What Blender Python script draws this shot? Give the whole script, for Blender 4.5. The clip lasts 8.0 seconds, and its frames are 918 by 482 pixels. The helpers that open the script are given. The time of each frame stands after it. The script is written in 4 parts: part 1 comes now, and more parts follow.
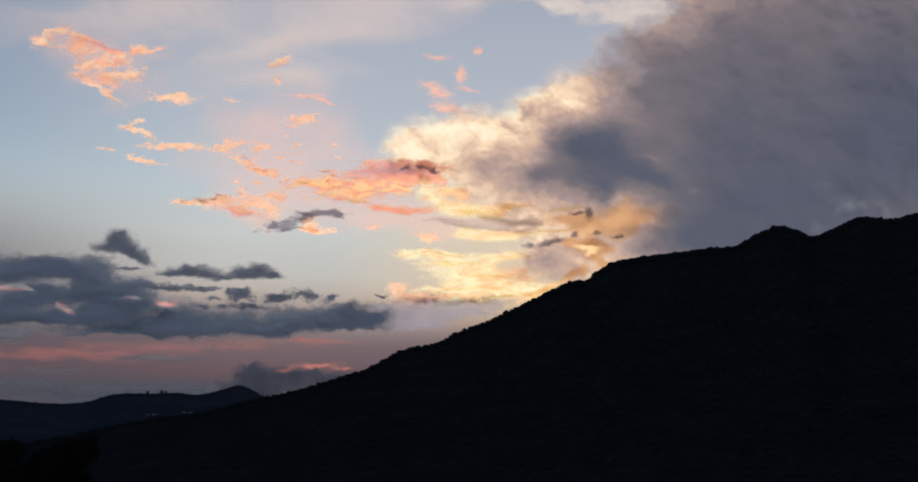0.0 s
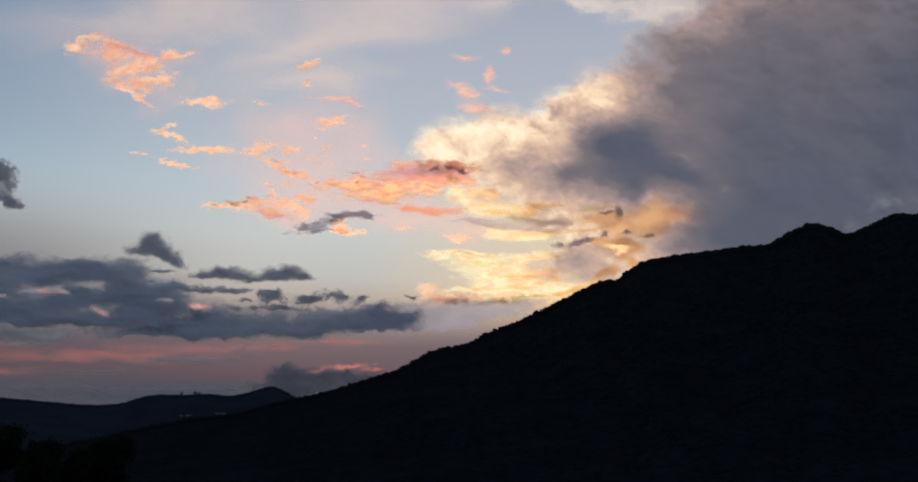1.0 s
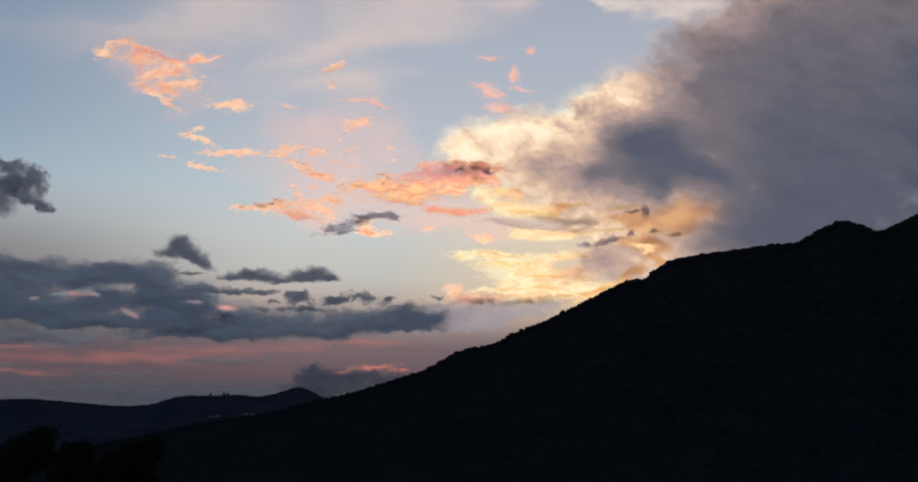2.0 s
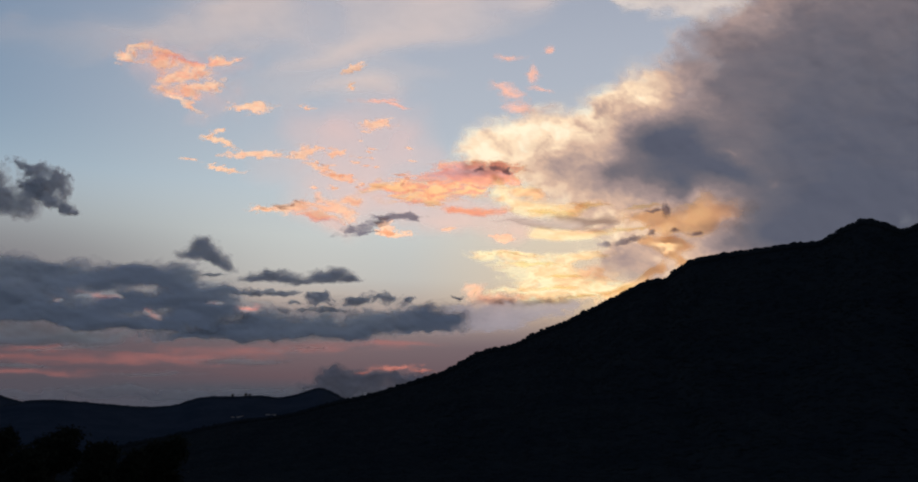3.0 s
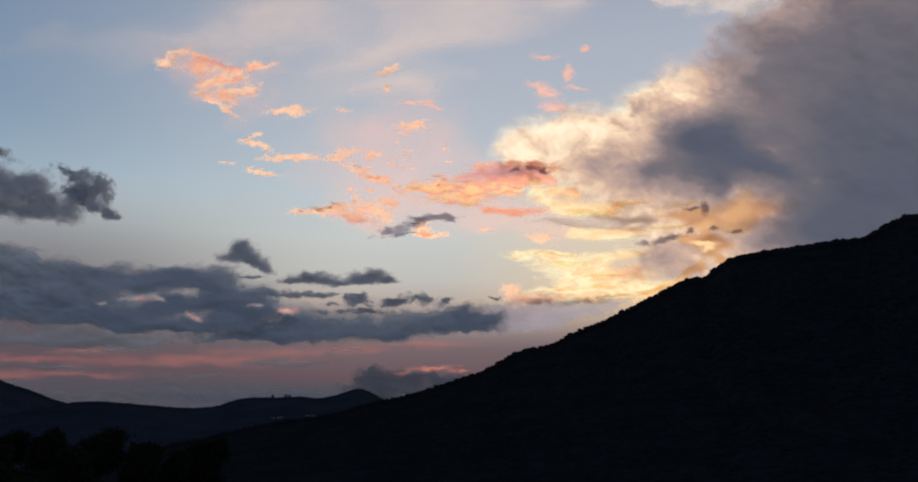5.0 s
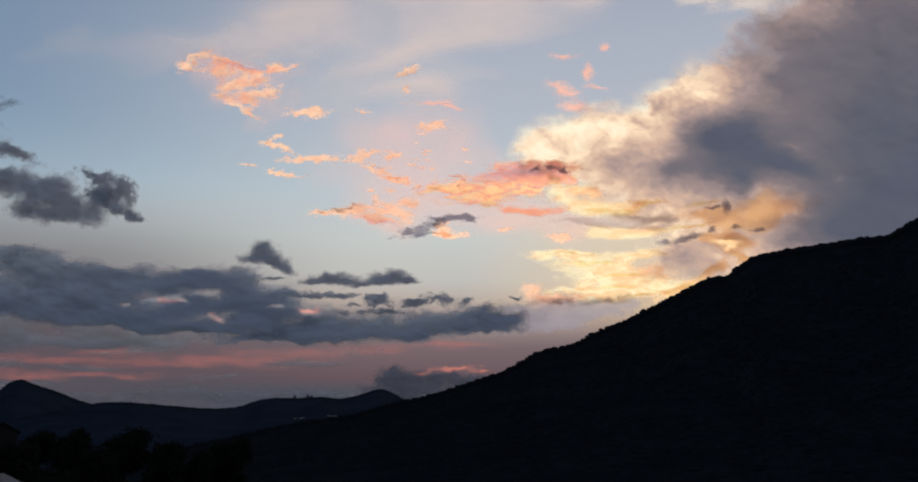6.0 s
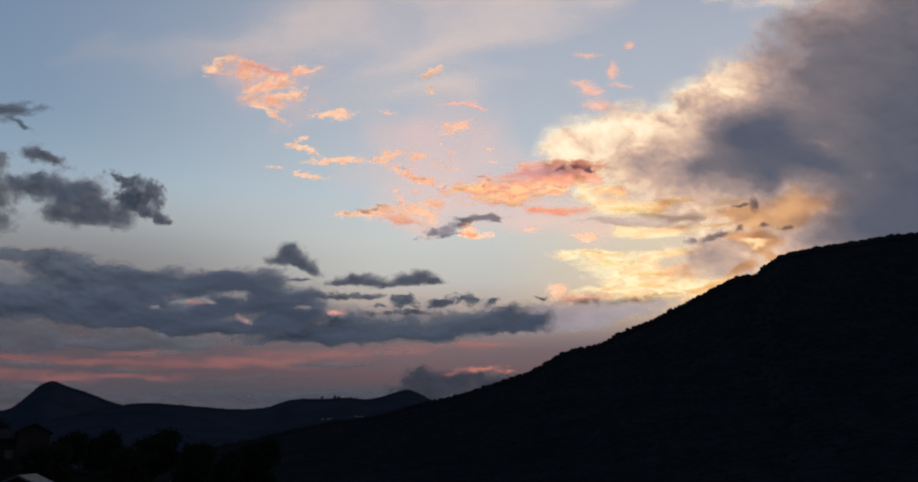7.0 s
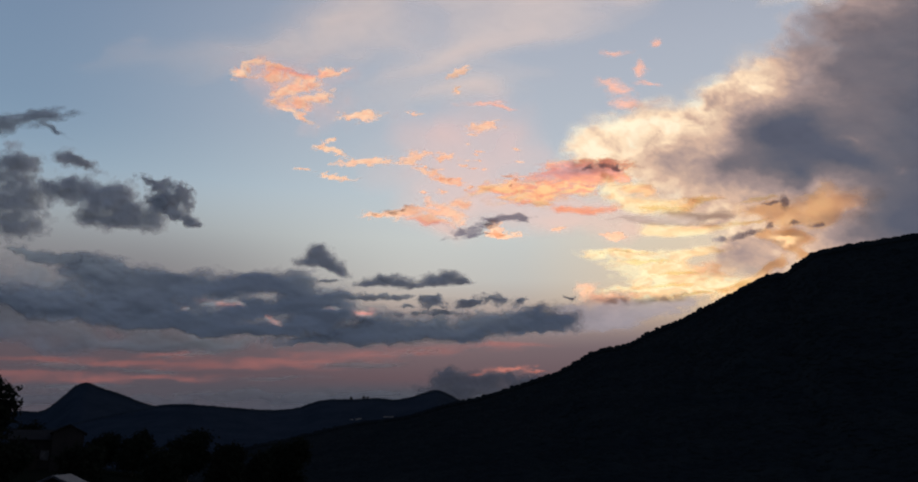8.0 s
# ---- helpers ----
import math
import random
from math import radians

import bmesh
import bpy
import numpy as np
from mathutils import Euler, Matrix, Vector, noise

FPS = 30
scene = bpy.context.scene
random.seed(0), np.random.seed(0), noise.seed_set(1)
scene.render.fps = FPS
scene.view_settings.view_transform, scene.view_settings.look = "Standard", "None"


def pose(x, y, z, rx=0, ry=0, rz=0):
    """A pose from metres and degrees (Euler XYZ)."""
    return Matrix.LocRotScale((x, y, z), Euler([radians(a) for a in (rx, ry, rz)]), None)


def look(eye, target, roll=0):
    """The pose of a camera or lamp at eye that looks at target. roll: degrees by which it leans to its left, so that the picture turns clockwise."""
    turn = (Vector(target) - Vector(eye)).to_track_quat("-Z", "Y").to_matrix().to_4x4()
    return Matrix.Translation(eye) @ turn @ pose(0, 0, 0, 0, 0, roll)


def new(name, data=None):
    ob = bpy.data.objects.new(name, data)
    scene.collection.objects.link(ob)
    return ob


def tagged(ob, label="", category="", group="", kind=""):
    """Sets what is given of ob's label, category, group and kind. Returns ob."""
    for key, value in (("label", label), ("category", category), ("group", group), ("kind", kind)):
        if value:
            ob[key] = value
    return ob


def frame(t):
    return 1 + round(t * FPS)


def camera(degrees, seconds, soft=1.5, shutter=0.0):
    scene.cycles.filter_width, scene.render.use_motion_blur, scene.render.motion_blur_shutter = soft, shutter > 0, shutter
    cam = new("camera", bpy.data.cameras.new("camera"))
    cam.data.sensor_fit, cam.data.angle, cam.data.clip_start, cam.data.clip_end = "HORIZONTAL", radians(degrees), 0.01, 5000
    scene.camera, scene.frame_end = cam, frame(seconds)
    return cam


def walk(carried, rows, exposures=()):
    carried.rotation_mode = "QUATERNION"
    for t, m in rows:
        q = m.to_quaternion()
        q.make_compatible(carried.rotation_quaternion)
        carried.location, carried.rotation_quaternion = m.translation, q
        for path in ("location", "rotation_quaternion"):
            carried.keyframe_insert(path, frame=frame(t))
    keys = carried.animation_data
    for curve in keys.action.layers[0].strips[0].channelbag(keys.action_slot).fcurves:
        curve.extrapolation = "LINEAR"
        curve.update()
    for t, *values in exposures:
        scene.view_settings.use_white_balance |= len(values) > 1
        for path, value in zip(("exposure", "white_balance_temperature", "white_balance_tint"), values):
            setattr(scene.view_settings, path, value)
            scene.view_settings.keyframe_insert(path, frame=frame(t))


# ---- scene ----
# A slow level pan to the left from one standpoint on a slope, at dusk.
cam = camera(53.96, 8.0, soft=2.0)
EYE = 1.6
ROWS = [
    (0.0, 104.00, -0.77, -0.19),
    (0.5, 104.00, -0.77, 0.89),
    (1.0, 104.00, -0.77, 1.74),
    (1.5, 104.00, -0.77, 2.63),
    (3.0, 104.00, -0.77, 4.73),
    (3.5, 104.00, -0.77, 5.32),
    (4.0, 104.00, -0.77, 5.91),
    (4.5, 104.00, -0.77, 6.53),
    (6.0, 103.99, -0.77, 8.46),
    (6.5, 103.99, -0.77, 9.27),
    (7.0, 103.99, -0.76, 10.13),
    (7.5, 103.98, -0.75, 11.04),
    (8.0, 103.98, -0.74, 11.93),
]
walk(cam, [(t, pose(0, 0, EYE, rx, ry, rz)) for t, rx, ry, rz in ROWS])


# ---- colour and node helpers ----
def lin(r, g, b, a=1.0):
    """Linear colour from 0-255 display values."""
    out = []
    for c in (r, g, b):
        c /= 255
        out.append(c / 12.92 if c <= 0.04045 else ((c + 0.055) / 1.055) ** 2.4)
    return (*out, a)


class Tree:
    """A short way to write node trees."""

    def __init__(self, tree):
        self.t = tree
        tree.nodes.clear()

    def add(self, kind):
        return self.t.nodes.new(kind)

    def put(self, sock, value):
        if isinstance(value, bpy.types.NodeSocket):
            self.t.links.new(value, sock)
        else:
            sock.default_value = value

    def math(self, op, a, b=0.0, clamp=False):
        n = self.add("ShaderNodeMath")
        n.operation, n.use_clamp = op, clamp
        self.put(n.inputs[0], a)
        self.put(n.inputs[1], b)
        return n.outputs[0]

    def span(self, v, a, b, lo=0.0, hi=1.0, smooth=True):
        n = self.add("ShaderNodeMapRange")
        n.interpolation_type, n.clamp = "SMOOTHSTEP" if smooth else "LINEAR", True
        for i, x in enumerate((v, a, b, lo, hi)):
            self.put(n.inputs[i], x)
        return n.outputs[0]

    def mix(self, f, a, b, blend="MIX"):
        n = self.add("ShaderNodeMix")
        n.data_type, n.blend_type = "RGBA", blend
        for s, x in (("Factor_Float", f), ("A_Color", a), ("B_Color", b)):
            self.put(next(i for i in n.inputs if i.identifier == s), x)
        return next(o for o in n.outputs if o.identifier == "Result_Color")

    def noise(self, vec, scale, detail=4.0, rough=0.55, squash=(1, 1, 1), warp=0.0):
        m = self.add("ShaderNodeMapping")
        m.inputs["Scale"].default_value = squash
        self.put(m.inputs["Vector"], vec)
        n = self.add("ShaderNodeTexNoise")
        self.put(n.inputs["Vector"], m.outputs[0])
        n.inputs["Scale"].default_value = scale
        n.inputs["Detail"].default_value = detail
        n.inputs["Roughness"].default_value = rough
        n.inputs["Distortion"].default_value = warp
        return n.outputs["Fac"]

    def ramp(self, f, stops):
        n = self.add("ShaderNodeValToRGB")
        e = n.color_ramp.elements
        e[0].position, e[0].color = stops[0]
        e[1].position, e[1].color = stops[-1]
        for p, c in stops[1:-1]:
            e.new(p).color = c
        self.put(n.inputs[0], f)
        return n.outputs[0]


# ---- the light: a dusk sky and the sun, gone behind the mountain ----
SUN_BEARING, SUN_RISE = 5.0, 3.0


def bearing(az, el=0.0):
    a, e = radians(az), radians(el)
    return Vector((math.sin(a) * math.cos(e), math.cos(a) * math.cos(e), math.sin(e)))


def dusk_sky():
    world = bpy.data.worlds.new("dusk_sky")
    scene.world = world
    world.use_nodes = True
    k = Tree(world.node_tree)
    way = k.add("ShaderNodeTexCoord").outputs["Generated"]
    xyz = k.add("ShaderNodeSeparateXYZ")
    k.put(xyz.inputs[0], way)
    x, y, z = xyz.outputs
    up = k.math("MULTIPLY", z, 1.6, clamp=True)
    r = lambda deg: 1.6 * math.sin(radians(deg))
    col = k.ramp(up, [
        (0.0, lin(80, 84, 96)), (r(3.4), lin(70, 78, 91)), (r(4.4), lin(80, 82, 92)), (r(5.2), lin(103, 85, 91)), (r(7.2), lin(119, 103, 107)),
        (r(9.0), lin(157, 141, 138)), (r(10.1), lin(183, 170, 161)), (r(11.5), lin(193, 191, 186)), (r(14.0), lin(198, 202, 200)), (r(17.0), lin(188, 199, 206)),
        (r(21.0), lin(180, 188, 199)), (r(26.0), lin(171, 178, 192)), (r(31), lin(157, 164, 181)), (1.0, lin(60, 72, 98))])
    # deeper blue away from the glow
    a = k.math("ARCTAN2", x, y)
    side = k.span(a, radians(-42), radians(-12), 0.0, 1.0)
    high = k.span(up, r(7), r(21))
    blue = k.mix(k.math("MULTIPLY", high, k.math("SUBTRACT", 1.0, side)), (1, 1, 1, 1), (0.45, 0.59, 0.73, 1))
    col = k.mix(1.0, col, blue, "MULTIPLY")
    # dull grey-mauve low on the far side of the glow
    low = k.math("MULTIPLY", k.span(up, r(17), r(10.5)), k.span(a, radians(-13), radians(-33)))
    dull = k.mix(k.span(up, r(7.6), r(10.5)), lin(88, 80, 88), lin(101, 98, 108))
    col = k.mix(k.math("MULTIPLY", low, 0.72), col, dull)
    # yellow glow over the hidden sun
    g = k.add("ShaderNodeVectorMath")
    g.operation = "DOT_PRODUCT"
    k.put(g.inputs[0], way)
    g.inputs[1].default_value = bearing(4.0, 11.5)
    glow = k.math("POWER", k.span(g.outputs["Value"], math.cos(radians(12.5)), 1.0, smooth=False), 1.5)
    glow = k.math("MULTIPLY", glow, k.span(up, r(7.5), r(10.5)))
    col = k.mix(k.math("MULTIPLY", glow, 0.5), col, lin(242, 206, 156))
    # unseen eastern sky in the earth's shadow, low band brightened to fill the clouds
    rear = k.span(y, 0.30, -0.35)
    east = k.mix(k.span(z, 0.0, 0.6), lin(142, 150, 168), lin(54, 64, 88))
    col = k.mix(rear, col, east)
    below = k.span(z, -0.01, -0.10)
    col = k.mix(below, col, (0.004, 0.005, 0.006, 1))
    bg = k.add("ShaderNodeBackground")
    k.put(bg.inputs[0], col)
    bg.inputs[1].default_value = 1.0
    k.put(k.add("ShaderNodeOutputWorld").inputs[0], bg.outputs[0])


dusk_sky()
sun = new("sun", bpy.data.lights.new("sun", "SUN"))
sun.data.energy, sun.data.angle, sun.data.color = 3.4, radians(0.6), (1.0, 0.86, 0.68)
sun.matrix_world = look(bearing(SUN_BEARING, SUN_RISE) * 3000, (0, 0, 0))


# ---- materials ----
def material(name):
    m = bpy.data.materials.new(name)
    m.use_nodes = True
    return m, Tree(m.node_tree)


def surface(name, a, b, scale, rough=0.9, bump=0.4, fine=6.0, spec=0.2):
    """Two-scale mottled matt surface."""
    m, k = material(name)
    p = k.add("ShaderNodeTexCoord").outputs["Object"]
    big, small = k.noise(p, scale, 4), k.noise(p, scale * fine, 5, 0.65)
    f = k.math("ADD", k.math("MULTIPLY", big, 0.6), k.math("MULTIPLY", small, 0.4))
    c = k.mix(k.span(f, 0.34, 0.66), (*a, 1), (*b, 1))
    bs = k.add("ShaderNodeBsdfPrincipled")
    k.put(bs.inputs["Base Color"], c)
    k.put(bs.inputs["Roughness"], k.span(small, 0.3, 0.7, rough - 0.1, min(1, rough + 0.1)))
    bs.inputs["Specular IOR Level"].default_value = spec
    bp = k.add("ShaderNodeBump")
    bp.inputs["Strength"].default_value = bump
    k.put(bp.inputs["Height"], small)
    k.put(bs.inputs["Normal"], bp.outputs[0])
    k.put(k.add("ShaderNodeOutputMaterial").inputs[0], bs.outputs[0])
    return m


def cloud_stuff(name, lit, core, edge=(0.22, 0.55), thick=(0.5, 0.95), shine=0.0, grain=0.22, fine=1.0, body=1.0):
    """Water droplets: thin parts let the sun through, thick ones show only what falls on them. lit: the dusk glow,
    painted in as a tint.
    edge: densities between which it closes; thick: between which it stops the sun; shine: sun still let through when
    thick."""
    m, k = material(name)
    p = k.add("ShaderNodeTexCoord").outputs["Object"]
    reader = k.add("ShaderNodeAttribute")
    reader.attribute_name = "droplets"
    at = reader.outputs["Fac"]
    n = k.noise(p, 0.012 * fine, 3.5, 0.58, (1, 1, 1.6), 0.4)
    n2 = k.noise(p, 0.0028 * fine, 4, 0.55, (1, 1, 2.2), 0.3)
    dens = k.math("ADD", at, k.math("MULTIPLY", k.math("SUBTRACT", n, 0.5), grain))
    cover = k.math("MULTIPLY", k.span(dens, *edge), body)
    wall = k.span(k.math("ADD", dens, k.math("MULTIPLY", k.math("SUBTRACT", n2, 0.5), 0.6)), *thick)
    wall = k.math("MULTIPLY", wall, 1.0 - shine)
    tr, df, cl = k.add("ShaderNodeBsdfTranslucent"), k.add("ShaderNodeBsdfDiffuse"), k.add("ShaderNodeBsdfTransparent")
    tr.inputs[0].default_value, df.inputs[0].default_value = lit, core
    s1, s2 = k.add("ShaderNodeMixShader"), k.add("ShaderNodeMixShader")
    k.put(s1.inputs[0], wall), k.put(s1.inputs[1], tr.outputs[0]), k.put(s1.inputs[2], df.outputs[0])
    k.put(s2.inputs[0], cover), k.put(s2.inputs[1], cl.outputs[0]), k.put(s2.inputs[2], s1.outputs[0])
    k.put(k.add("ShaderNodeOutputMaterial").inputs[0], s2.outputs[0])
    return m


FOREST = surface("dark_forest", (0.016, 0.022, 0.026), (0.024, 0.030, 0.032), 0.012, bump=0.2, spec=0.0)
# the two far-hill colours have the distance haze painted in as lighter blue
HAZED_FOREST = surface("hazed_far_forest", (0.030, 0.043, 0.058), (0.039, 0.053, 0.070), 0.010, spec=0.0)
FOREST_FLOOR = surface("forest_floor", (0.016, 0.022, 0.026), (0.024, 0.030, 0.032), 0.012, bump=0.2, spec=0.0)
HAZED_FLOOR = surface("hazed_far_floor", (0.024, 0.037, 0.054), (0.034, 0.049, 0.070), 0.010, spec=0.0)
GRASS = surface("rough_grass", (0.010, 0.013, 0.009), (0.021, 0.022, 0.014), 0.25, spec=0.0)
LEAF = surface("leaves", (0.014, 0.017, 0.012), (0.026, 0.029, 0.020), 1.5, spec=0.0)
BARK = surface("bark", (0.025, 0.02, 0.016), (0.045, 0.038, 0.03), 3.0)
PLASTER = surface("painted_plaster", (0.017, 0.015, 0.014), (0.026, 0.022, 0.021), 0.7)
DIM_PLASTER = surface("mid_grey_plaster", (0.34, 0.33, 0.31), (0.44, 0.43, 0.40), 0.5)
TILE = surface("clay_roof", (0.010, 0.009, 0.009), (0.018, 0.016, 0.016), 1.2)
SHEET = surface("metal_roof", (0.035, 0.04, 0.05), (0.055, 0.06, 0.072), 0.9, 0.6, 0.15, 6.0, 0.3)
DARK_GLASS = surface("window_glass", (0.02, 0.02, 0.025), (0.03, 0.03, 0.035), 0.5, 0.2, 0.0, 4.0, 0.5)
WOOD = surface("dark_wood", (0.02, 0.015, 0.011), (0.034, 0.026, 0.02), 2.0)


# ---- geometry helpers ----
def mesh_of(name, verts, faces, mat, smooth=False):
    me = bpy.data.meshes.new(name)
    me.from_pydata(verts, [], faces)
    me.materials.append(mat)
    if smooth:
        me.shade_smooth()
    me.update()
    return me


def part(name, bm, mat, parent, label=""):
    me = bpy.data.meshes.new(name)
    bm.to_mesh(me)
    bm.free()
    me.materials.append(mat)
    ob = new(name, me)
    ob.parent = parent
    return tagged(ob, label)


def box(w, d, h, at=(0, 0, 0), bevel=0.02):
    bm = bmesh.new()
    bmesh.ops.create_cube(bm, size=1, matrix=Matrix.Translation(at) @ Matrix.Diagonal((w, d, h, 1)))
    if bevel:
        bmesh.ops.bevel(bm, geom=bm.edges[:], offset=bevel, segments=1, affect="EDGES")
    return bm


def lattice(seed):
    return np.random.RandomState(seed).rand(64, 64)


def value_noise(u, v, seed):
    g = lattice(seed)
    i, j = np.floor(u).astype(int), np.floor(v).astype(int)
    a, b = u - i, v - j
    a, b = a * a * (3 - 2 * a), b * b * (3 - 2 * b)
    q = lambda s, t: g[(i + s) % 64, (j + t) % 64]
    return (q(0, 0) * (1 - a) + q(1, 0) * a) * (1 - b) + (q(0, 1) * (1 - a) + q(1, 1) * a) * b


def fbm(u, v, seed, octaves=5, gain=0.5):
    out, amp, total = 0.0, 1.0, 0.0
    for o in range(octaves):
        out = out + amp * value_noise(u * 2 ** o + 7.3 * o, v * 2 ** o + 3.1 * o, seed + o)
        total += amp
        amp *= gain
    return out / total


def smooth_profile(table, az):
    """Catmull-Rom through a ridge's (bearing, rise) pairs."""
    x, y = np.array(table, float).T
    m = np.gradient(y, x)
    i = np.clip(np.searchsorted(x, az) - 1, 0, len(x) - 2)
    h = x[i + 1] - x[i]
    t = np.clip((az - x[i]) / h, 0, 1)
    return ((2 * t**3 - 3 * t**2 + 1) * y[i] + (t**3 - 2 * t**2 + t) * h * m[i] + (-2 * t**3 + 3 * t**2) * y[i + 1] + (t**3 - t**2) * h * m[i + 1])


def polar(az, r, z):
    a = np.radians(az)
    return np.stack([r * np.sin(a), r * np.cos(a), z], -1)


def grid_faces(n, m):
    i = np.arange(n * m).reshape(n, m)
    return np.stack([i[:-1, :-1], i[1:, :-1], i[1:, 1:], i[:-1, 1:]], -1).reshape(-1, 4).tolist()


# ---- the ground: a slope that falls into the valley ----
def ground_height(r):
    return np.where(r < 160, -0.062 * r, -9.92 - 40 * (1 - np.exp(-(r - 160) / 700)))


KNOLL = bearing(-34.6) * 106


def ground_at(x, y):
    """The slope, with a knoll added to carry the house, whose height fits the camera's view."""
    return ground_height(np.hypot(x, y)) + 7.0 * np.exp(-((x - KNOLL.x) ** 2 + (y - KNOLL.y) ** 2) / 900)


def build_ground():
    az = np.linspace(-180, 180, 361)
    r = np.concatenate([[0.0], np.geomspace(0.6, 4900, 150)])
    A, Rr = np.meshgrid(az, r, indexing="ij")
    P = polar(A, Rr, Rr)
    z = ground_at(P[..., 0], P[..., 1]) + 0.012 * np.minimum(Rr, 400) ** 0.8 * (fbm(A / 9, np.log1p(Rr) * 3, 5) - 0.5)
    z = np.where(np.abs(A) == 180, ground_height(Rr), z)
    me = mesh_of("ground", polar(A, Rr, z).reshape(-1, 3).tolist(), grid_faces(*A.shape), GRASS, True)
    tagged(new("ground", me), "rough grassy valley ground sloping away at dusk", "ground", kind="structure")


build_ground()

# ---- mountain and hills: bearing and rise of each ridge, fitted to the skyline in the camera's view, in degrees ----
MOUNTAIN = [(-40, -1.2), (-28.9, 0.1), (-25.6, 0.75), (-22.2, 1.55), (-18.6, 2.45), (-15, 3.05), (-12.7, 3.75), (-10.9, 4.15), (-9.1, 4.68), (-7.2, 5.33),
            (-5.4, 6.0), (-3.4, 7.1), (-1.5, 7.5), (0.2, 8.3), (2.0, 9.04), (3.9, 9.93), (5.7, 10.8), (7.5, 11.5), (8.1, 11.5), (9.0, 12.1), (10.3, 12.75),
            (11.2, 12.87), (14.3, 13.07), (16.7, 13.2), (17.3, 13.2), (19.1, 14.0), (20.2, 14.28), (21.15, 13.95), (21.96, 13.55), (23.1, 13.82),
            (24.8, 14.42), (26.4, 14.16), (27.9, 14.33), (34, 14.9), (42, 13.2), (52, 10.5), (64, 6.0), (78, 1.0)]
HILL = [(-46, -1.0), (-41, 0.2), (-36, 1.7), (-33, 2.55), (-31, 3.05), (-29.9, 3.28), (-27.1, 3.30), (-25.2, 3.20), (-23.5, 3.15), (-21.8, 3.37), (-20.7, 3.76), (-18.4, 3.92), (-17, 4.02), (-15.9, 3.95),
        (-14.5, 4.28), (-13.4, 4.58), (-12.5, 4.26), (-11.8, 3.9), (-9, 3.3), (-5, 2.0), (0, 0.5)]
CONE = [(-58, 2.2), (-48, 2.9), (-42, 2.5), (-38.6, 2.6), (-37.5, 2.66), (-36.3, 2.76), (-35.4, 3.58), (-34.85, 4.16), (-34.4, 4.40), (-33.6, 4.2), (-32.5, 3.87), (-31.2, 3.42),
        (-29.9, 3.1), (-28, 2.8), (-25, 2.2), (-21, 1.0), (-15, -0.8)]


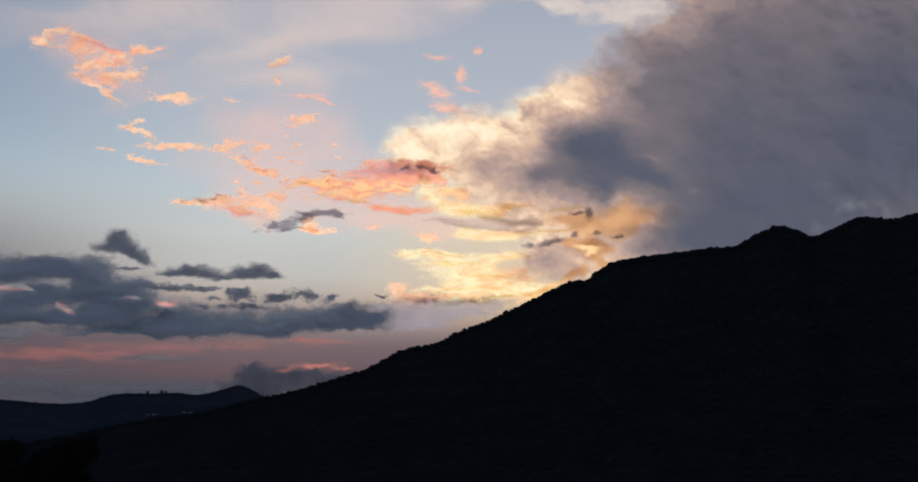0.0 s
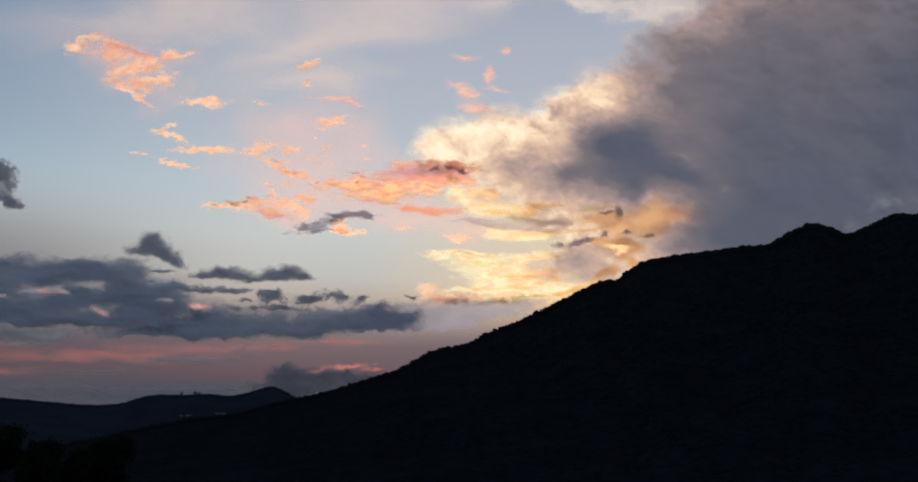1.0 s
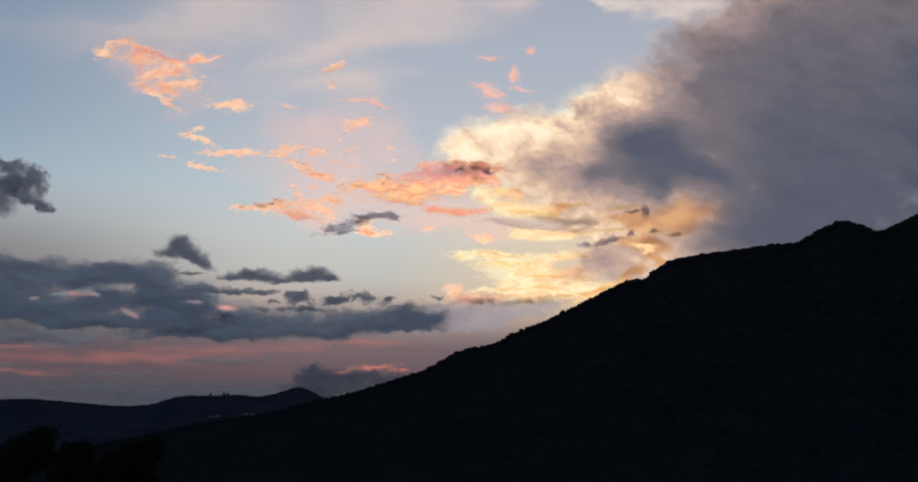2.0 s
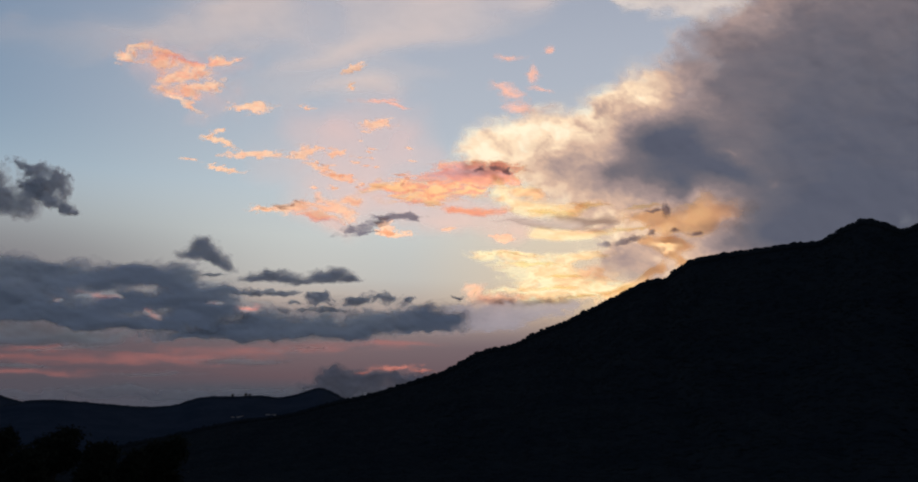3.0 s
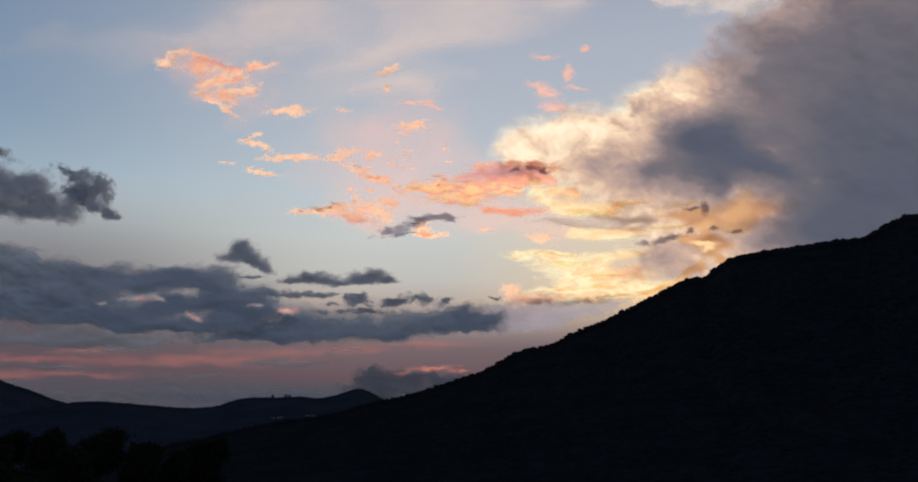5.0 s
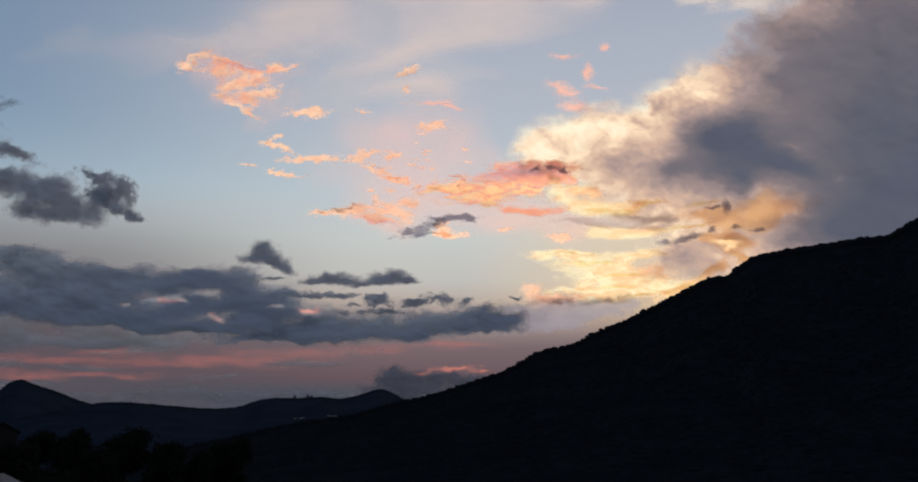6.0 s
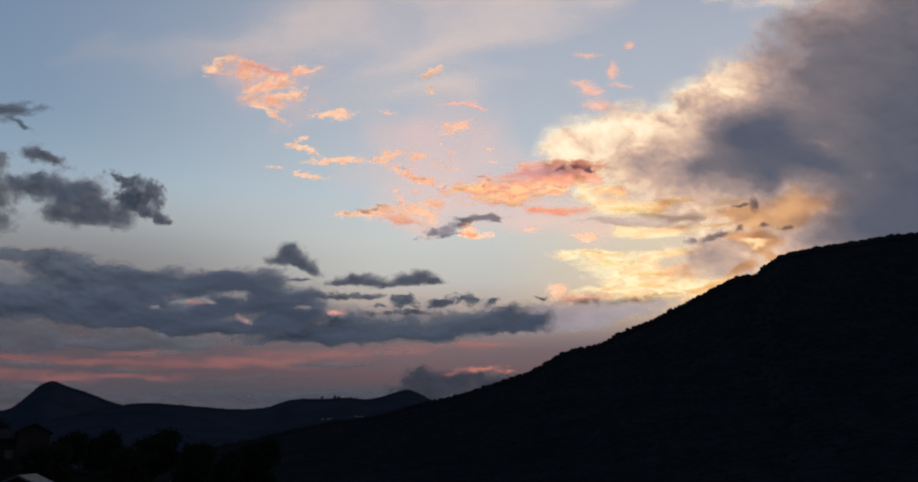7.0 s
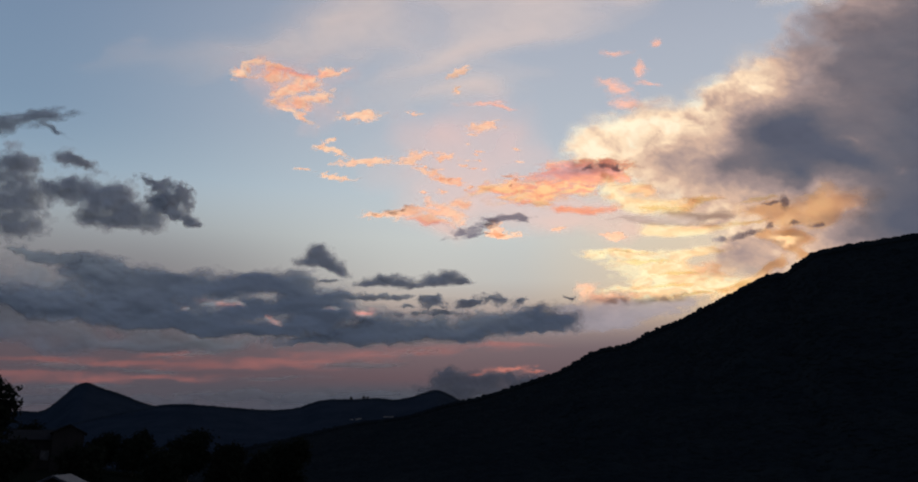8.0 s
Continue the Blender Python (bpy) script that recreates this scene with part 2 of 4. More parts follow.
def ridge_land(name, table, near, far, label, mat, under, seed, columns, rows=70, rough=0.06, spread=0.0, tree=10.0, tree_count=6000, crest=0.2, dip=0.0, stand=1.0):
    """A wooded upland: its crest, `far` metres off, is shaped and dipped to fit the camera's view; its foot is at
    `near`.
    """
    lo, hi = table[0][0], table[-1][0]
    az = np.linspace(lo, hi, columns)
    s = np.concatenate([np.linspace(0, 1, rows), [1.04, 1.12, 1.3]])
    A, S = np.meshgrid(az, s, indexing="ij")

    def place(a, q):
        crest = far * (1 + 0.05 * np.sin(np.radians(a) * 3 + seed)) + spread * (a - lo) / (hi - lo)
        r = near + (crest - near) * q
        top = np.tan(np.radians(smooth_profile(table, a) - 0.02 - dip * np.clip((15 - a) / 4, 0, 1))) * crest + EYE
        foot = ground_height(r) - 6
        spur = fbm(a / 3.5 + 2 * q, q * 5, seed, 5) - 0.5
        rise = np.where(q <= 1, np.clip(q, 0, 1) ** 1.35, 1 - 1.1 * (q - 1))
        z = foot + (top - foot) * rise
        z = z + (top - foot) * rough * 6 * spur * np.clip(q, 0, 1) * np.clip(1 - q, 0, 1)
        z = z + 2.5 * (fbm(a * 2.3, q * 30, seed + 9, 4) - 0.5) * np.clip(q * 4, 0, 1)
        return polar(a, r, z)

    me = mesh_of(name, place(A, S).reshape(-1, 3).tolist(), grid_faces(*A.shape), under, True)
    tagged(new(name, me), label, "mountain" if name == "mountain" else "hill", kind="structure")
    # tree crowns over the slope, thickest along the crest
    rng = np.random.RandomState(seed + 40)
    n = tree_count
    a = rng.uniform(max(lo, -46), min(hi, 38), n)
    q = np.where(rng.rand(n) < crest, 1.0 - 0.025 * rng.rand(n), rng.rand(n) ** 0.8)
    base = place(a, q)
    t = (1 + 5**0.5) / 2
    ico = np.array([(-1, t, 0), (1, t, 0), (-1, -t, 0), (1, -t, 0), (0, -1, t), (0, 1, t), (0, -1, -t), (0, 1, -t), (t, 0, -1), (t, 0, 1), (-t, 0, -1), (-t, 0, 1)]) / 1.9
    tri = np.array([(0, 11, 5), (0, 5, 1), (0, 1, 7), (0, 7, 10), (0, 10, 11), (1, 5, 9), (5, 11, 4), (11, 10, 2), (10, 7, 6), (7, 1, 8),
                    (3, 9, 4), (3, 4, 2), (3, 2, 6), (3, 6, 8), (3, 8, 9), (4, 9, 5), (2, 4, 11), (6, 2, 10), (8, 6, 7), (9, 8, 1)])
    size = tree * rng.uniform(0.35, 0.6, (n, 1, 1)) * np.where(rng.rand(n, 1, 1) < 0.05, 1.5, 1.0)
    v = ico[None] * (1 + 0.35 * rng.uniform(-1, 1, (n, 12, 1))) * size * np.concatenate([rng.uniform(0.8, 1.3, (n, 1, 2)), rng.uniform(0.30, 0.55, (n, 1, 1)) * np.where(q > 0.97, 1.0 + 0.7 * stand, 1.0)[:, None, None]], -1)
    v = v + base[:, None] + np.array([0, 0, 1.0]) * size * np.where(q > 0.97, 0.3 * stand, -0.12)[:, None, None]
    f = (tri[None] + 12 * np.arange(n)[:, None, None]).reshape(-1, 3)
    wood = new("woodland", mesh_of("woodland", v.reshape(-1, 3).tolist(), f.tolist(), mat, True))
    tagged(wood, "dense dark tree crowns covering the " + ("mountain" if name == "mountain" else "distant hill"), "woodland", kind="stuff")
    return place


cone_place = ridge_land("far_hill", CONE, 2500, 3900, "pointed blue-grey wooded hill in the far distance", HAZED_FOREST, HAZED_FLOOR, 11, 260, tree_count=5000, crest=1.0, tree=7.0, stand=0.35)
hill_place = ridge_land("low_hill", HILL, 1900, 3200, "long low wooded hill with a rounded knoll", HAZED_FOREST, HAZED_FLOOR, 21, 300, tree_count=6000, crest=1.0, tree=7.0, stand=0.35)
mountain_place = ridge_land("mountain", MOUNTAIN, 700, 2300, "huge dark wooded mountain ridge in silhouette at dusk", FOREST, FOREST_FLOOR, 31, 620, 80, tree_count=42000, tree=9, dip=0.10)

# ---- clouds: placed to fit the camera's view at 4 s, which looks 5.9 degrees west of north and 14 degrees up ----
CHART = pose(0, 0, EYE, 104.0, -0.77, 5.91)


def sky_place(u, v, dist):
    """Places at dist metres from the camera, for places in its 4 s view, u to the right and v down."""
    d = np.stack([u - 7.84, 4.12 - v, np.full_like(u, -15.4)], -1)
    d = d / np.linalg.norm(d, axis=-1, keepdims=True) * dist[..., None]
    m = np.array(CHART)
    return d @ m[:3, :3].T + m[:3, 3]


def billows(u, v, seed, octaves=7, gain=0.55):
    """Noise about 0 whose octaves are turned against one another."""
    out, amp, total = 0.0, 1.0, 0.0
    for o in range(octaves):
        out = out + amp * (value_noise(u + 5.7 * o, v + 9.1 * o, seed + o) - 0.5)
        total += amp
        amp *= gain
        u, v = 1.66 * u - 1.12 * v, 1.12 * u + 1.66 * v
    return 2 * out / total


def one_piece(mask):
    """The largest connected patch of a mask."""
    tag = np.where(mask, np.arange(1, mask.size + 1).reshape(mask.shape), 0)
    while True:
        big = np.pad(tag, 1)
        best = np.maximum.reduce([big[1:-1, 1:-1], big[:-2, 1:-1], big[2:, 1:-1], big[1:-1, :-2], big[1:-1, 2:]])
        best = np.where(mask, best, 0)
        flat = best.reshape(-1)
        # follow each tag on to the tag of the cell that it names
        for _ in range(3):
            flat = np.where(flat > 0, np.maximum(flat, np.where(flat > 0, flat[flat - 1], 0)), 0)
        best = flat.reshape(mask.shape)
        if (best == tag).all():
            break
        tag = best
    names, count = np.unique(tag[tag > 0], return_counts=True)
    return tag == names[count.argmax()]


def cloud(label, lobes, mat, dist, seed, ragged=0.7, grainy=0.6, warp=0.25, flat=1.0, step=0.03, depth=40.0, closed=False, floor=1.0, gain=0.58, swell=1.22,
          thick=(), thin=0.0, mottle=0.3, gaps=(), fray=0.6, group="clouds"):
    """One cloud, swelling out of lobes (u, v, half width, half height, tilt). ragged: how far its density varies;
    grainy: the size of its billows; warp: how far they pull its outline; flat: how much wider than high they are;
    floor: the height under each lobe's middle, as a share of that over it; thick: lobes with a weight, which paint it
    more shaded (or more lit) than thin; mottle: how far the billows change that tone; gaps: lobes where it is torn
    open; fray: how fine its outline is."""
    L = np.array(lobes, float) * (1, 1, swell, swell, 1)
    reach = 2.3
    u0, u1 = (L[:, 0] - reach * L[:, 2]).min(), (L[:, 0] + reach * L[:, 2]).max()
    hv = np.hypot(L[:, 3], L[:, 2] * np.sin(np.radians(L[:, 4])))
    v0, v1 = (L[:, 1] - reach * hv).min(), (L[:, 1] + reach * hv).max()
    U, V = np.meshgrid(np.arange(u0, u1, step), np.arange(v0, v1, step), indexing="ij")
    s, sv = 1 / grainy, flat / grainy
    wu = U + warp * flat * 1.3 * billows(U * s + 3, V * sv, seed, 7, fray)
    wv = V + warp * 1.3 * billows(U * s + 31, V * sv + 17, seed + 5, 7, fray)

    def lobe(x, y, a, b, tilt, low=1.0):
        c, n = math.cos(radians(tilt)), math.sin(radians(tilt))
        p, q = (wu - x) * c - (wv - y) * n, (wu - x) * n + (wv - y) * c
        return np.exp(-(((p / a) ** 2 + (np.where(q > 0, q / low, q) / b) ** 2) * 1.25) ** 0.85)

    clear = np.ones_like(U)
    for row in L:
        clear = clear * (1 - 0.97 * lobe(*row, low=floor))
    full = 1 - clear
    for row in gaps:
        full = full * (1 - lobe(*row))
    billow = 0.5 * billows(wu * s * 1.5, wv * sv * 1.5, seed + 11, 7, gain)
    fade = np.clip((full - 0.02) / 0.16, 0, 1)
    d = np.clip((full * 1.12 - 0.05 + ragged * 2.4 * billow * (1 - 0.25 * full)) * fade * fade * (3 - 2 * fade), 0, 1.4)
    # lit-to-shaded tone painted by hand-set lobes, apart from the mesh's depth
    tone = thin
    for x, y, a, b, tilt, weight in thick:
        tone = tone + weight * lobe(x, y, a, b, tilt)
    tone = tone + mottle * billows(wu * s * 2.2 + 5, wv * sv * 2.6, seed + 23, 6, 0.6) * np.clip(1.2 - tone, 0.3, 1) ** 3
    if not thick and not thin:
        tone = d
    soft = fbm(U * s * 1.2, V * sv * 1.2, seed + 3, 3, 0.4)
    lump = depth * (0.6 * full + 1.6 * (soft - 0.5))
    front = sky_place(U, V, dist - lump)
    keep = (d > 0.01) | (full > 0.22)
    quad = keep[:-1, :-1] & keep[1:, :-1] & keep[1:, 1:] & keep[:-1, 1:]
    quad = one_piece(quad)
    n, m = U.shape
    i = np.arange(n * m).reshape(n, m)
    faces = np.stack([i[:-1, :-1], i[:-1, 1:], i[1:, 1:], i[1:, :-1]], -1)[quad]
    verts, dens, tone = front.reshape(-1, 3), d.reshape(-1), tone.reshape(-1)
    if closed:
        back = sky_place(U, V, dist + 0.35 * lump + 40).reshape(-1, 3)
        edge = np.concatenate([faces[:, [k, (k + 1) % 4]] for k in range(4)])
        key = np.sort(edge, 1) @ np.array([n * m, 1])
        _, first, count = np.unique(key, return_index=True, return_counts=True)
        a, b = edge[first[count == 1]].T
        faces = np.concatenate([faces, faces[:, ::-1] + n * m, np.stack([b, a, a + n * m, b + n * m], -1)])
        verts, dens, tone = np.concatenate([verts, back]), np.concatenate([dens, dens]), np.concatenate([tone, tone])
    used, inv = np.unique(faces, return_inverse=True)
    me = mesh_of("cloud", verts[used].tolist(), inv.reshape(-1, 4).tolist(), mat, True)
    me.attributes.new("droplets", "FLOAT", "POINT").data.foreach_set("value", dens[used].astype(np.float32))
    me.attributes.new("shade_tone", "FLOAT", "POINT").data.foreach_set("value", tone[used].astype(np.float32))
    return tagged(new("cloud", me), label, "cloud", group)


def lit_cloud(name, stops, edge=(0.1, 0.8), grain=0.2, fine=1.0, body=1.0, mottle=0.25):
    """Cloud sheet with the sun behind it: its lit and shaded colours are painted along a tone value (stops: tone,
    display colour).
    """
    m, k = material(name)
    p = k.add("ShaderNodeTexCoord").outputs["Object"]
    r1, r2 = k.add("ShaderNodeAttribute"), k.add("ShaderNodeAttribute")
    r1.attribute_name, r2.attribute_name = "droplets", "shade_tone"
    n = k.noise(p, 0.012 * fine, 4, 0.6, (1, 1, 1.6), 0.4)
    n2 = k.noise(p, 0.005 * fine, 5, 0.6, (1, 1, 2.6), 0.5)
    cover = k.math("MULTIPLY", k.span(k.math("ADD", r1.outputs["Fac"], k.math("MULTIPLY", k.math("SUBTRACT", n, 0.5), grain)), *edge), body)
    tone = k.math("ADD", r2.outputs["Fac"], k.math("MULTIPLY", k.math("SUBTRACT", n2, 0.5), mottle), True)
    tr, cl, mx = k.add("ShaderNodeBsdfTranslucent"), k.add("ShaderNodeBsdfTransparent"), k.add("ShaderNodeMixShader")
    k.put(tr.inputs[0], k.ramp(tone, [(at, (*(min(1.0, c / s) for c, s in zip(lin(*rgb), SUNSHINE)), 1)) for at, rgb in stops]))
    k.put(mx.inputs[0], cover), k.put(mx.inputs[1], cl.outputs[0]), k.put(mx.inputs[2], tr.outputs[0])
    k.put(k.add("ShaderNodeOutputMaterial").inputs[0], mx.outputs[0])
    return m


# what a white sheet facing away from the low sun passes on
SUNSHINE = (1.10, 0.97, 0.80)

PUFF = cloud_stuff("puff_cloud", (0.245, 0.25, 0.315, 1), (0.88, 0.95, 1.0, 1), (0.12, 1.0), (0.0, 0.75), 0.16, 0.34, 1.3, body=0.92)
DUSK = cloud_stuff("dusk_cloud", (0.12, 0.12, 0.15, 1), (0.52, 0.53, 0.58, 1), (0.12, 1.1), (0.0, 0.5), 0.05, 0.22, body=0.85)
DIM = cloud_stuff("dim_streak_cloud", (0.085, 0.09, 0.115, 1), (0.60, 0.64, 0.72, 1), (0.1, 1.1), (0.0, 0.5), 0.1, 0.05, body=0.55)
RED = cloud_stuff("red_glow_cloud", (0.56, 0.22, 0.20, 1), (0.6, 0.4, 0.4, 1), (0.12, 1.2), (3.0, 4.0), 0.9, 0.25, body=0.75)
GREY = cloud_stuff("grey_cloud", (0.21, 0.215, 0.285, 1), (0.78, 0.89, 1.0, 1), (0.12, 0.85), (0.05, 0.75), 0.1, 0.26, body=0.93)
HAZE = cloud_stuff("grey_haze", (0.105, 0.115, 0.155, 1), (0.80, 0.90, 1.0, 1), (0.05, 0.95), (0.0, 0.4), 0.08, 0.2, 0.7, body=0.8)
EMBER = lit_cloud("ember_cloud", [(0.0, (255, 212, 176)), (0.35, (255, 188, 154)), (0.7, (234, 164, 150)), (1.0, (174, 146, 152))], (0.12, 0.95), 0.4, 1.6, mottle=0.35)
CORAL = lit_cloud("coral_cloud", [(0.0, (255, 206, 148)), (0.3, (253, 174, 132)), (0.65, (226, 152, 138)), (1.0, (176, 144, 149))], (0.08, 1.1), 0.4, 1.6, body=0.97, mottle=0.4)
FAINT = lit_cloud("faint_coral_cloud", [(0.0, (254, 188, 158)), (1.0, (236, 176, 162))], (0.1, 1.2), 0.3, body=0.82)
GOLD = lit_cloud("gold_cloud", [(0.0, (255, 238, 190)), (0.35, (255, 212, 158)), (0.7, (243, 184, 142)), (1.0, (212, 164, 142))], (0.08, 0.9), 0.18, body=0.97)
AMBER = lit_cloud("amber_cloud", [(0.0, (255, 222, 158)), (0.4, (255, 208, 150)), (0.75, (242, 190, 146)), (1.0, (222, 178, 152))], (0.05, 1.1), 0.14, body=0.86)
STORM = lit_cloud("storm_cloud", [(0.0, (255, 239, 206)), (0.16, (250, 220, 184)), (0.36, (210, 176, 153)), (0.52, (164, 142, 136)), (0.70, (118, 109, 113)), (0.86, (99, 97, 106)), (1.0, (85, 88, 102))], (0.05, 0.8), 0.16, 1.3, body=0.985, mottle=0.15)
SLATE = lit_cloud("slate_cloud", [(0.0, (190, 172, 162)), (0.5, (158, 150, 156)), (1.0, (112, 109, 121))], (0.06, 0.9), 0.2, body=0.9)
PEARL = lit_cloud("pearl_cloud", [(0.0, (222, 208, 196)), (0.5, (196, 186, 182)), (1.0, (160, 156, 162))], (0.05, 1.1), 0.10, 0.6, body=0.85)
VEIL = cloud_stuff("high_veil", (0.63, 0.585, 0.64, 1), (0.8, 0.8, 0.8, 1), (0.04, 1.5), (3.0, 4.0), 1.0, 0.06, 0.4, body=0.95)
ROSE = cloud_stuff("rose_haze", (0.88, 0.58, 0.56, 1), (0.8, 0.7, 0.7, 1), (0.10, 1.7), (3.0, 4.0), 1.0, 0.06, 0.4, body=0.66)
BLUSH = cloud_stuff("rose_band", (0.40, 0.165, 0.175, 1), (0.6, 0.4, 0.4, 1), (0.08, 1.3), (3.0, 4.0), 0.9, 0.1, body=0.56)
F = np.float64

# where the low cloud bank is torn open
TORN = [(1.75, 5.03, 0.24, 0.03, 0), (2.25, 5.12, 0.26, 0.05, -16), (2.8, 5.3, 0.14, 0.06, -35), (3.0, 5.4, 0.10, 0.05, -30), (3.95, 5.2, 0.1, 0.04, 0), (1.3, 5.12, 0.12, 0.03, 0), (4.5, 5.3, 0.3, 0.06, 0)]
RIFTS = [(u, v, 0.75 * a, 0.75 * b, tilt) for u, v, a, b, tilt in TORN]

# the high thin veil
cloud("thin pale veil of high cloud", [(5.0, 0.1, 3.4, 0.4, 8), (6.8, 0.75, 1.5, 0.28, 14), (6.6, 1.6, 1.0, 0.35, 5), (9.0, -0.2, 2.5, 0.4, 5)], VEIL, F(4900), 61, 0.5, 2.2, 0.5, 2.5, 0.05, 10, fray=0.42, gain=0.42)
# the sky's pink glow, put in as a tinted see-through sheet
cloud("faint rose glow put in as a thin cloud sheet", [(6.4, 3.35, 0.9, 0.22, -8), (6.3, 2.3, 1.1, 0.55, -20), (6.0, 3.0, 1.2, 0.45, -12), (7.2, 2.6, 0.6, 0.6, 0), (8.0, 3.8, 1.4, 0.25, -5), (5.9, 3.8, 0.5, 0.25, 0), (8.3, 3.55, 0.9, 0.22, 0), (9.1, 3.85, 0.4, 0.14, 0)], ROSE, F(4890), 71, 0.3, 0.9, 0.3, 1.0, 0.04, 10, fray=0.45, gain=0.42)

# the wide storm cloud over the mountain, its lit western edge and shaded core painted by tone lobes
cloud("towering grey storm cloud with a cream-lit billowing western edge",
      [(18.0, 1.5, 4.0, 4.2, 0), (14.6, 2.9, 1.7, 1.6, 0), (13.6, 1.5, 1.1, 0.8, 35), (14.9, 0.1, 1.3, 1.0, 35), (12.4, 2.2, 1.0, 0.7, 25), (12.9, 3.5, 0.9, 0.7, 0), (13.4, 4.2, 1.0, 0.5, 10), (13.0, 0.7, 0.5, 0.4, 40), (13.9, -0.2, 0.6, 0.4, 30),
       (8.62, 2.5, 0.42, 0.34, 25), (8.38, 2.68, 0.24, 0.18, 0), (9.3, 2.35, 0.6, 0.32, 8), (10.0, 2.3, 0.55, 0.34, 5), (10.55, 2.0, 0.45, 0.28, 30), (11.2, 1.75, 0.55, 0.3, 25), (9.5, 2.75, 0.8, 0.3, 0), (11.8, 1.3, 0.5, 0.3, 35),
       (10.3, 3.0, 1.0, 0.35, 0), (11.2, 3.0, 1.1, 0.6, 0), (10.8, 3.6, 0.9, 0.3, 0), (11.1, 4.4, 0.7, 0.4, 15), (12.3, 4.2, 0.7, 0.5, 10), (11.6, 2.35, 1.1, 0.6, 10), (12.3, 3.5, 0.8, 0.5, 0)],
      STORM, F(4890), 101, 0.28, 0.75, 0.2, 1.4, 0.025, 24, swell=1.1, thin=0.10, mottle=0.4, gaps=[(11.75, 4.15, 0.22, 0.06, -12), (10.1, 4.02, 0.5, 0.1, 0)],
      thick=[(17.5, 2.0, 4.2, 5.0, 0, 0.92), (13.8, 2.3, 1.9, 2.0, 20, 0.46), (11.65, 2.45, 0.95, 0.42, -4, 0.8), (10.7, 3.1, 1.5, 0.5, 0, 0.33), (9.7, 2.85, 0.9, 0.24, 0, 0.16), (11.0, 4.5, 0.8, 0.4, 15, 0.34), (12.75, 2.9, 0.6, 0.2, -15, 0.42), (11.6, 2.95, 0.7, 0.24, 0, 0.25),
             (12.0, 3.2, 0.35, 0.28, 0, 0.42), (12.6, 1.3, 1.0, 0.6, 35, 0.2), (14.2, 0.3, 1.3, 0.9, 30, 0.18), (13.5, 4.0, 1.2, 0.6, 0, 0.44), (15.2, 3.7, 1.4, 0.9, 0, 0.3), (12.35, 3.6, 0.6, 0.3, 10, -0.18), (12.1, 0.85, 0.9, 0.35, 40, 0.2), (10.8, 2.95, 0.3, 0.16, 0, 0.16), (12.75, 2.58, 0.25, 0.08, -8, -0.14), (13.65, 3.08, 0.16, 0.08, 15, -0.14), (11.35, 1.68, 0.2, 0.1, 0, -0.2)])
cloud("cream-lit streak of high cloud", [(11.75, 0.08, 0.45, 0.13, -14), (12.35, 0.2, 0.35, 0.12, -20), (12.6, -0.1, 0.6, 0.2, -10), (11.0, -0.15, 0.6, 0.12, -10)], PEARL, F(4888), 81, 0.5, 0.7, 0.25, 1.8, 0.03, 16, swell=1.4, thin=0.12, fray=0.5)

# glowing bands over the ridge, the sunset glow painted into their gold and amber colours
cloud("glowing yellow cloud band under the bright cloud",
      [(8.82, 3.14, 0.12, 0.14, 0), (8.95, 3.36, 0.26, 0.09, -25), (9.3, 3.5, 0.35, 0.1, -10), (9.75, 3.56, 0.45, 0.09, -4), (10.3, 3.55, 0.35, 0.07, 6), (9.3, 3.25, 0.3, 0.1, -20)],
      GOLD, F(4876), 143, 0.45, 0.4, 0.10, 1.8, 0.015, 14, fray=0.52, gain=0.5, thin=0.12, mottle=0.5, thick=[(9.5, 3.3, 0.5, 0.14, -12, 0.5), (10.3, 3.5, 0.4, 0.1, 0, 0.3)])
cloud("small bright yellow cloud slab", [(9.62, 4.0, 0.26, 0.13, 0), (10.0, 4.03, 0.4, 0.1, 2), (10.4, 4.02, 0.35, 0.06, 5)], GOLD, F(4872), 147, 0.3, 0.45, 0.06, 2.0, 0.013, 12, floor=0.6, thin=0.1, mottle=0.35, thick=[(10.3, 3.95, 0.5, 0.08, 4, 0.45)])
cloud("glowing yellow cloud band over the ridge",
      [(8.75, 4.35, 0.35, 0.06, -6), (9.3, 4.42, 0.5, 0.12, -6), (9.6, 4.6, 0.55, 0.16, -3), (9.9, 4.8, 0.6, 0.12, 0), (9.3, 4.95, 0.6, 0.1, 0), (10.1, 5.0, 0.7, 0.12, 6), (10.6, 4.98, 0.4, 0.1, 15), (9.9, 5.12, 0.7, 0.07, 4), (10.3, 4.4, 0.4, 0.09, 5)],
      GOLD, F(4874), 141, 0.45, 0.42, 0.12, 2.4, 0.015, 14, fray=0.52, gain=0.5, thin=0.12, mottle=0.7, thick=[(10.5, 4.65, 0.5, 0.12, 10, 0.6), (9.4, 5.08, 0.7, 0.06, 0, 0.35), (10.3, 4.4, 0.4, 0.1, 0, 0.25)])
# shade between the bands, painted as a darker sheet for contrast
cloud("mauve-grey cloud shade between the glowing bands", [(9.3, 3.78, 0.4, 0.06, 0), (9.8, 3.8, 0.5, 0.07, 2), (10.4, 3.78, 0.5, 0.09, 0)], SLATE, F(4846), 159, 0.4, 0.45, 0.09, 2.2, 0.016, 6, fray=0.5, thin=-0.1)
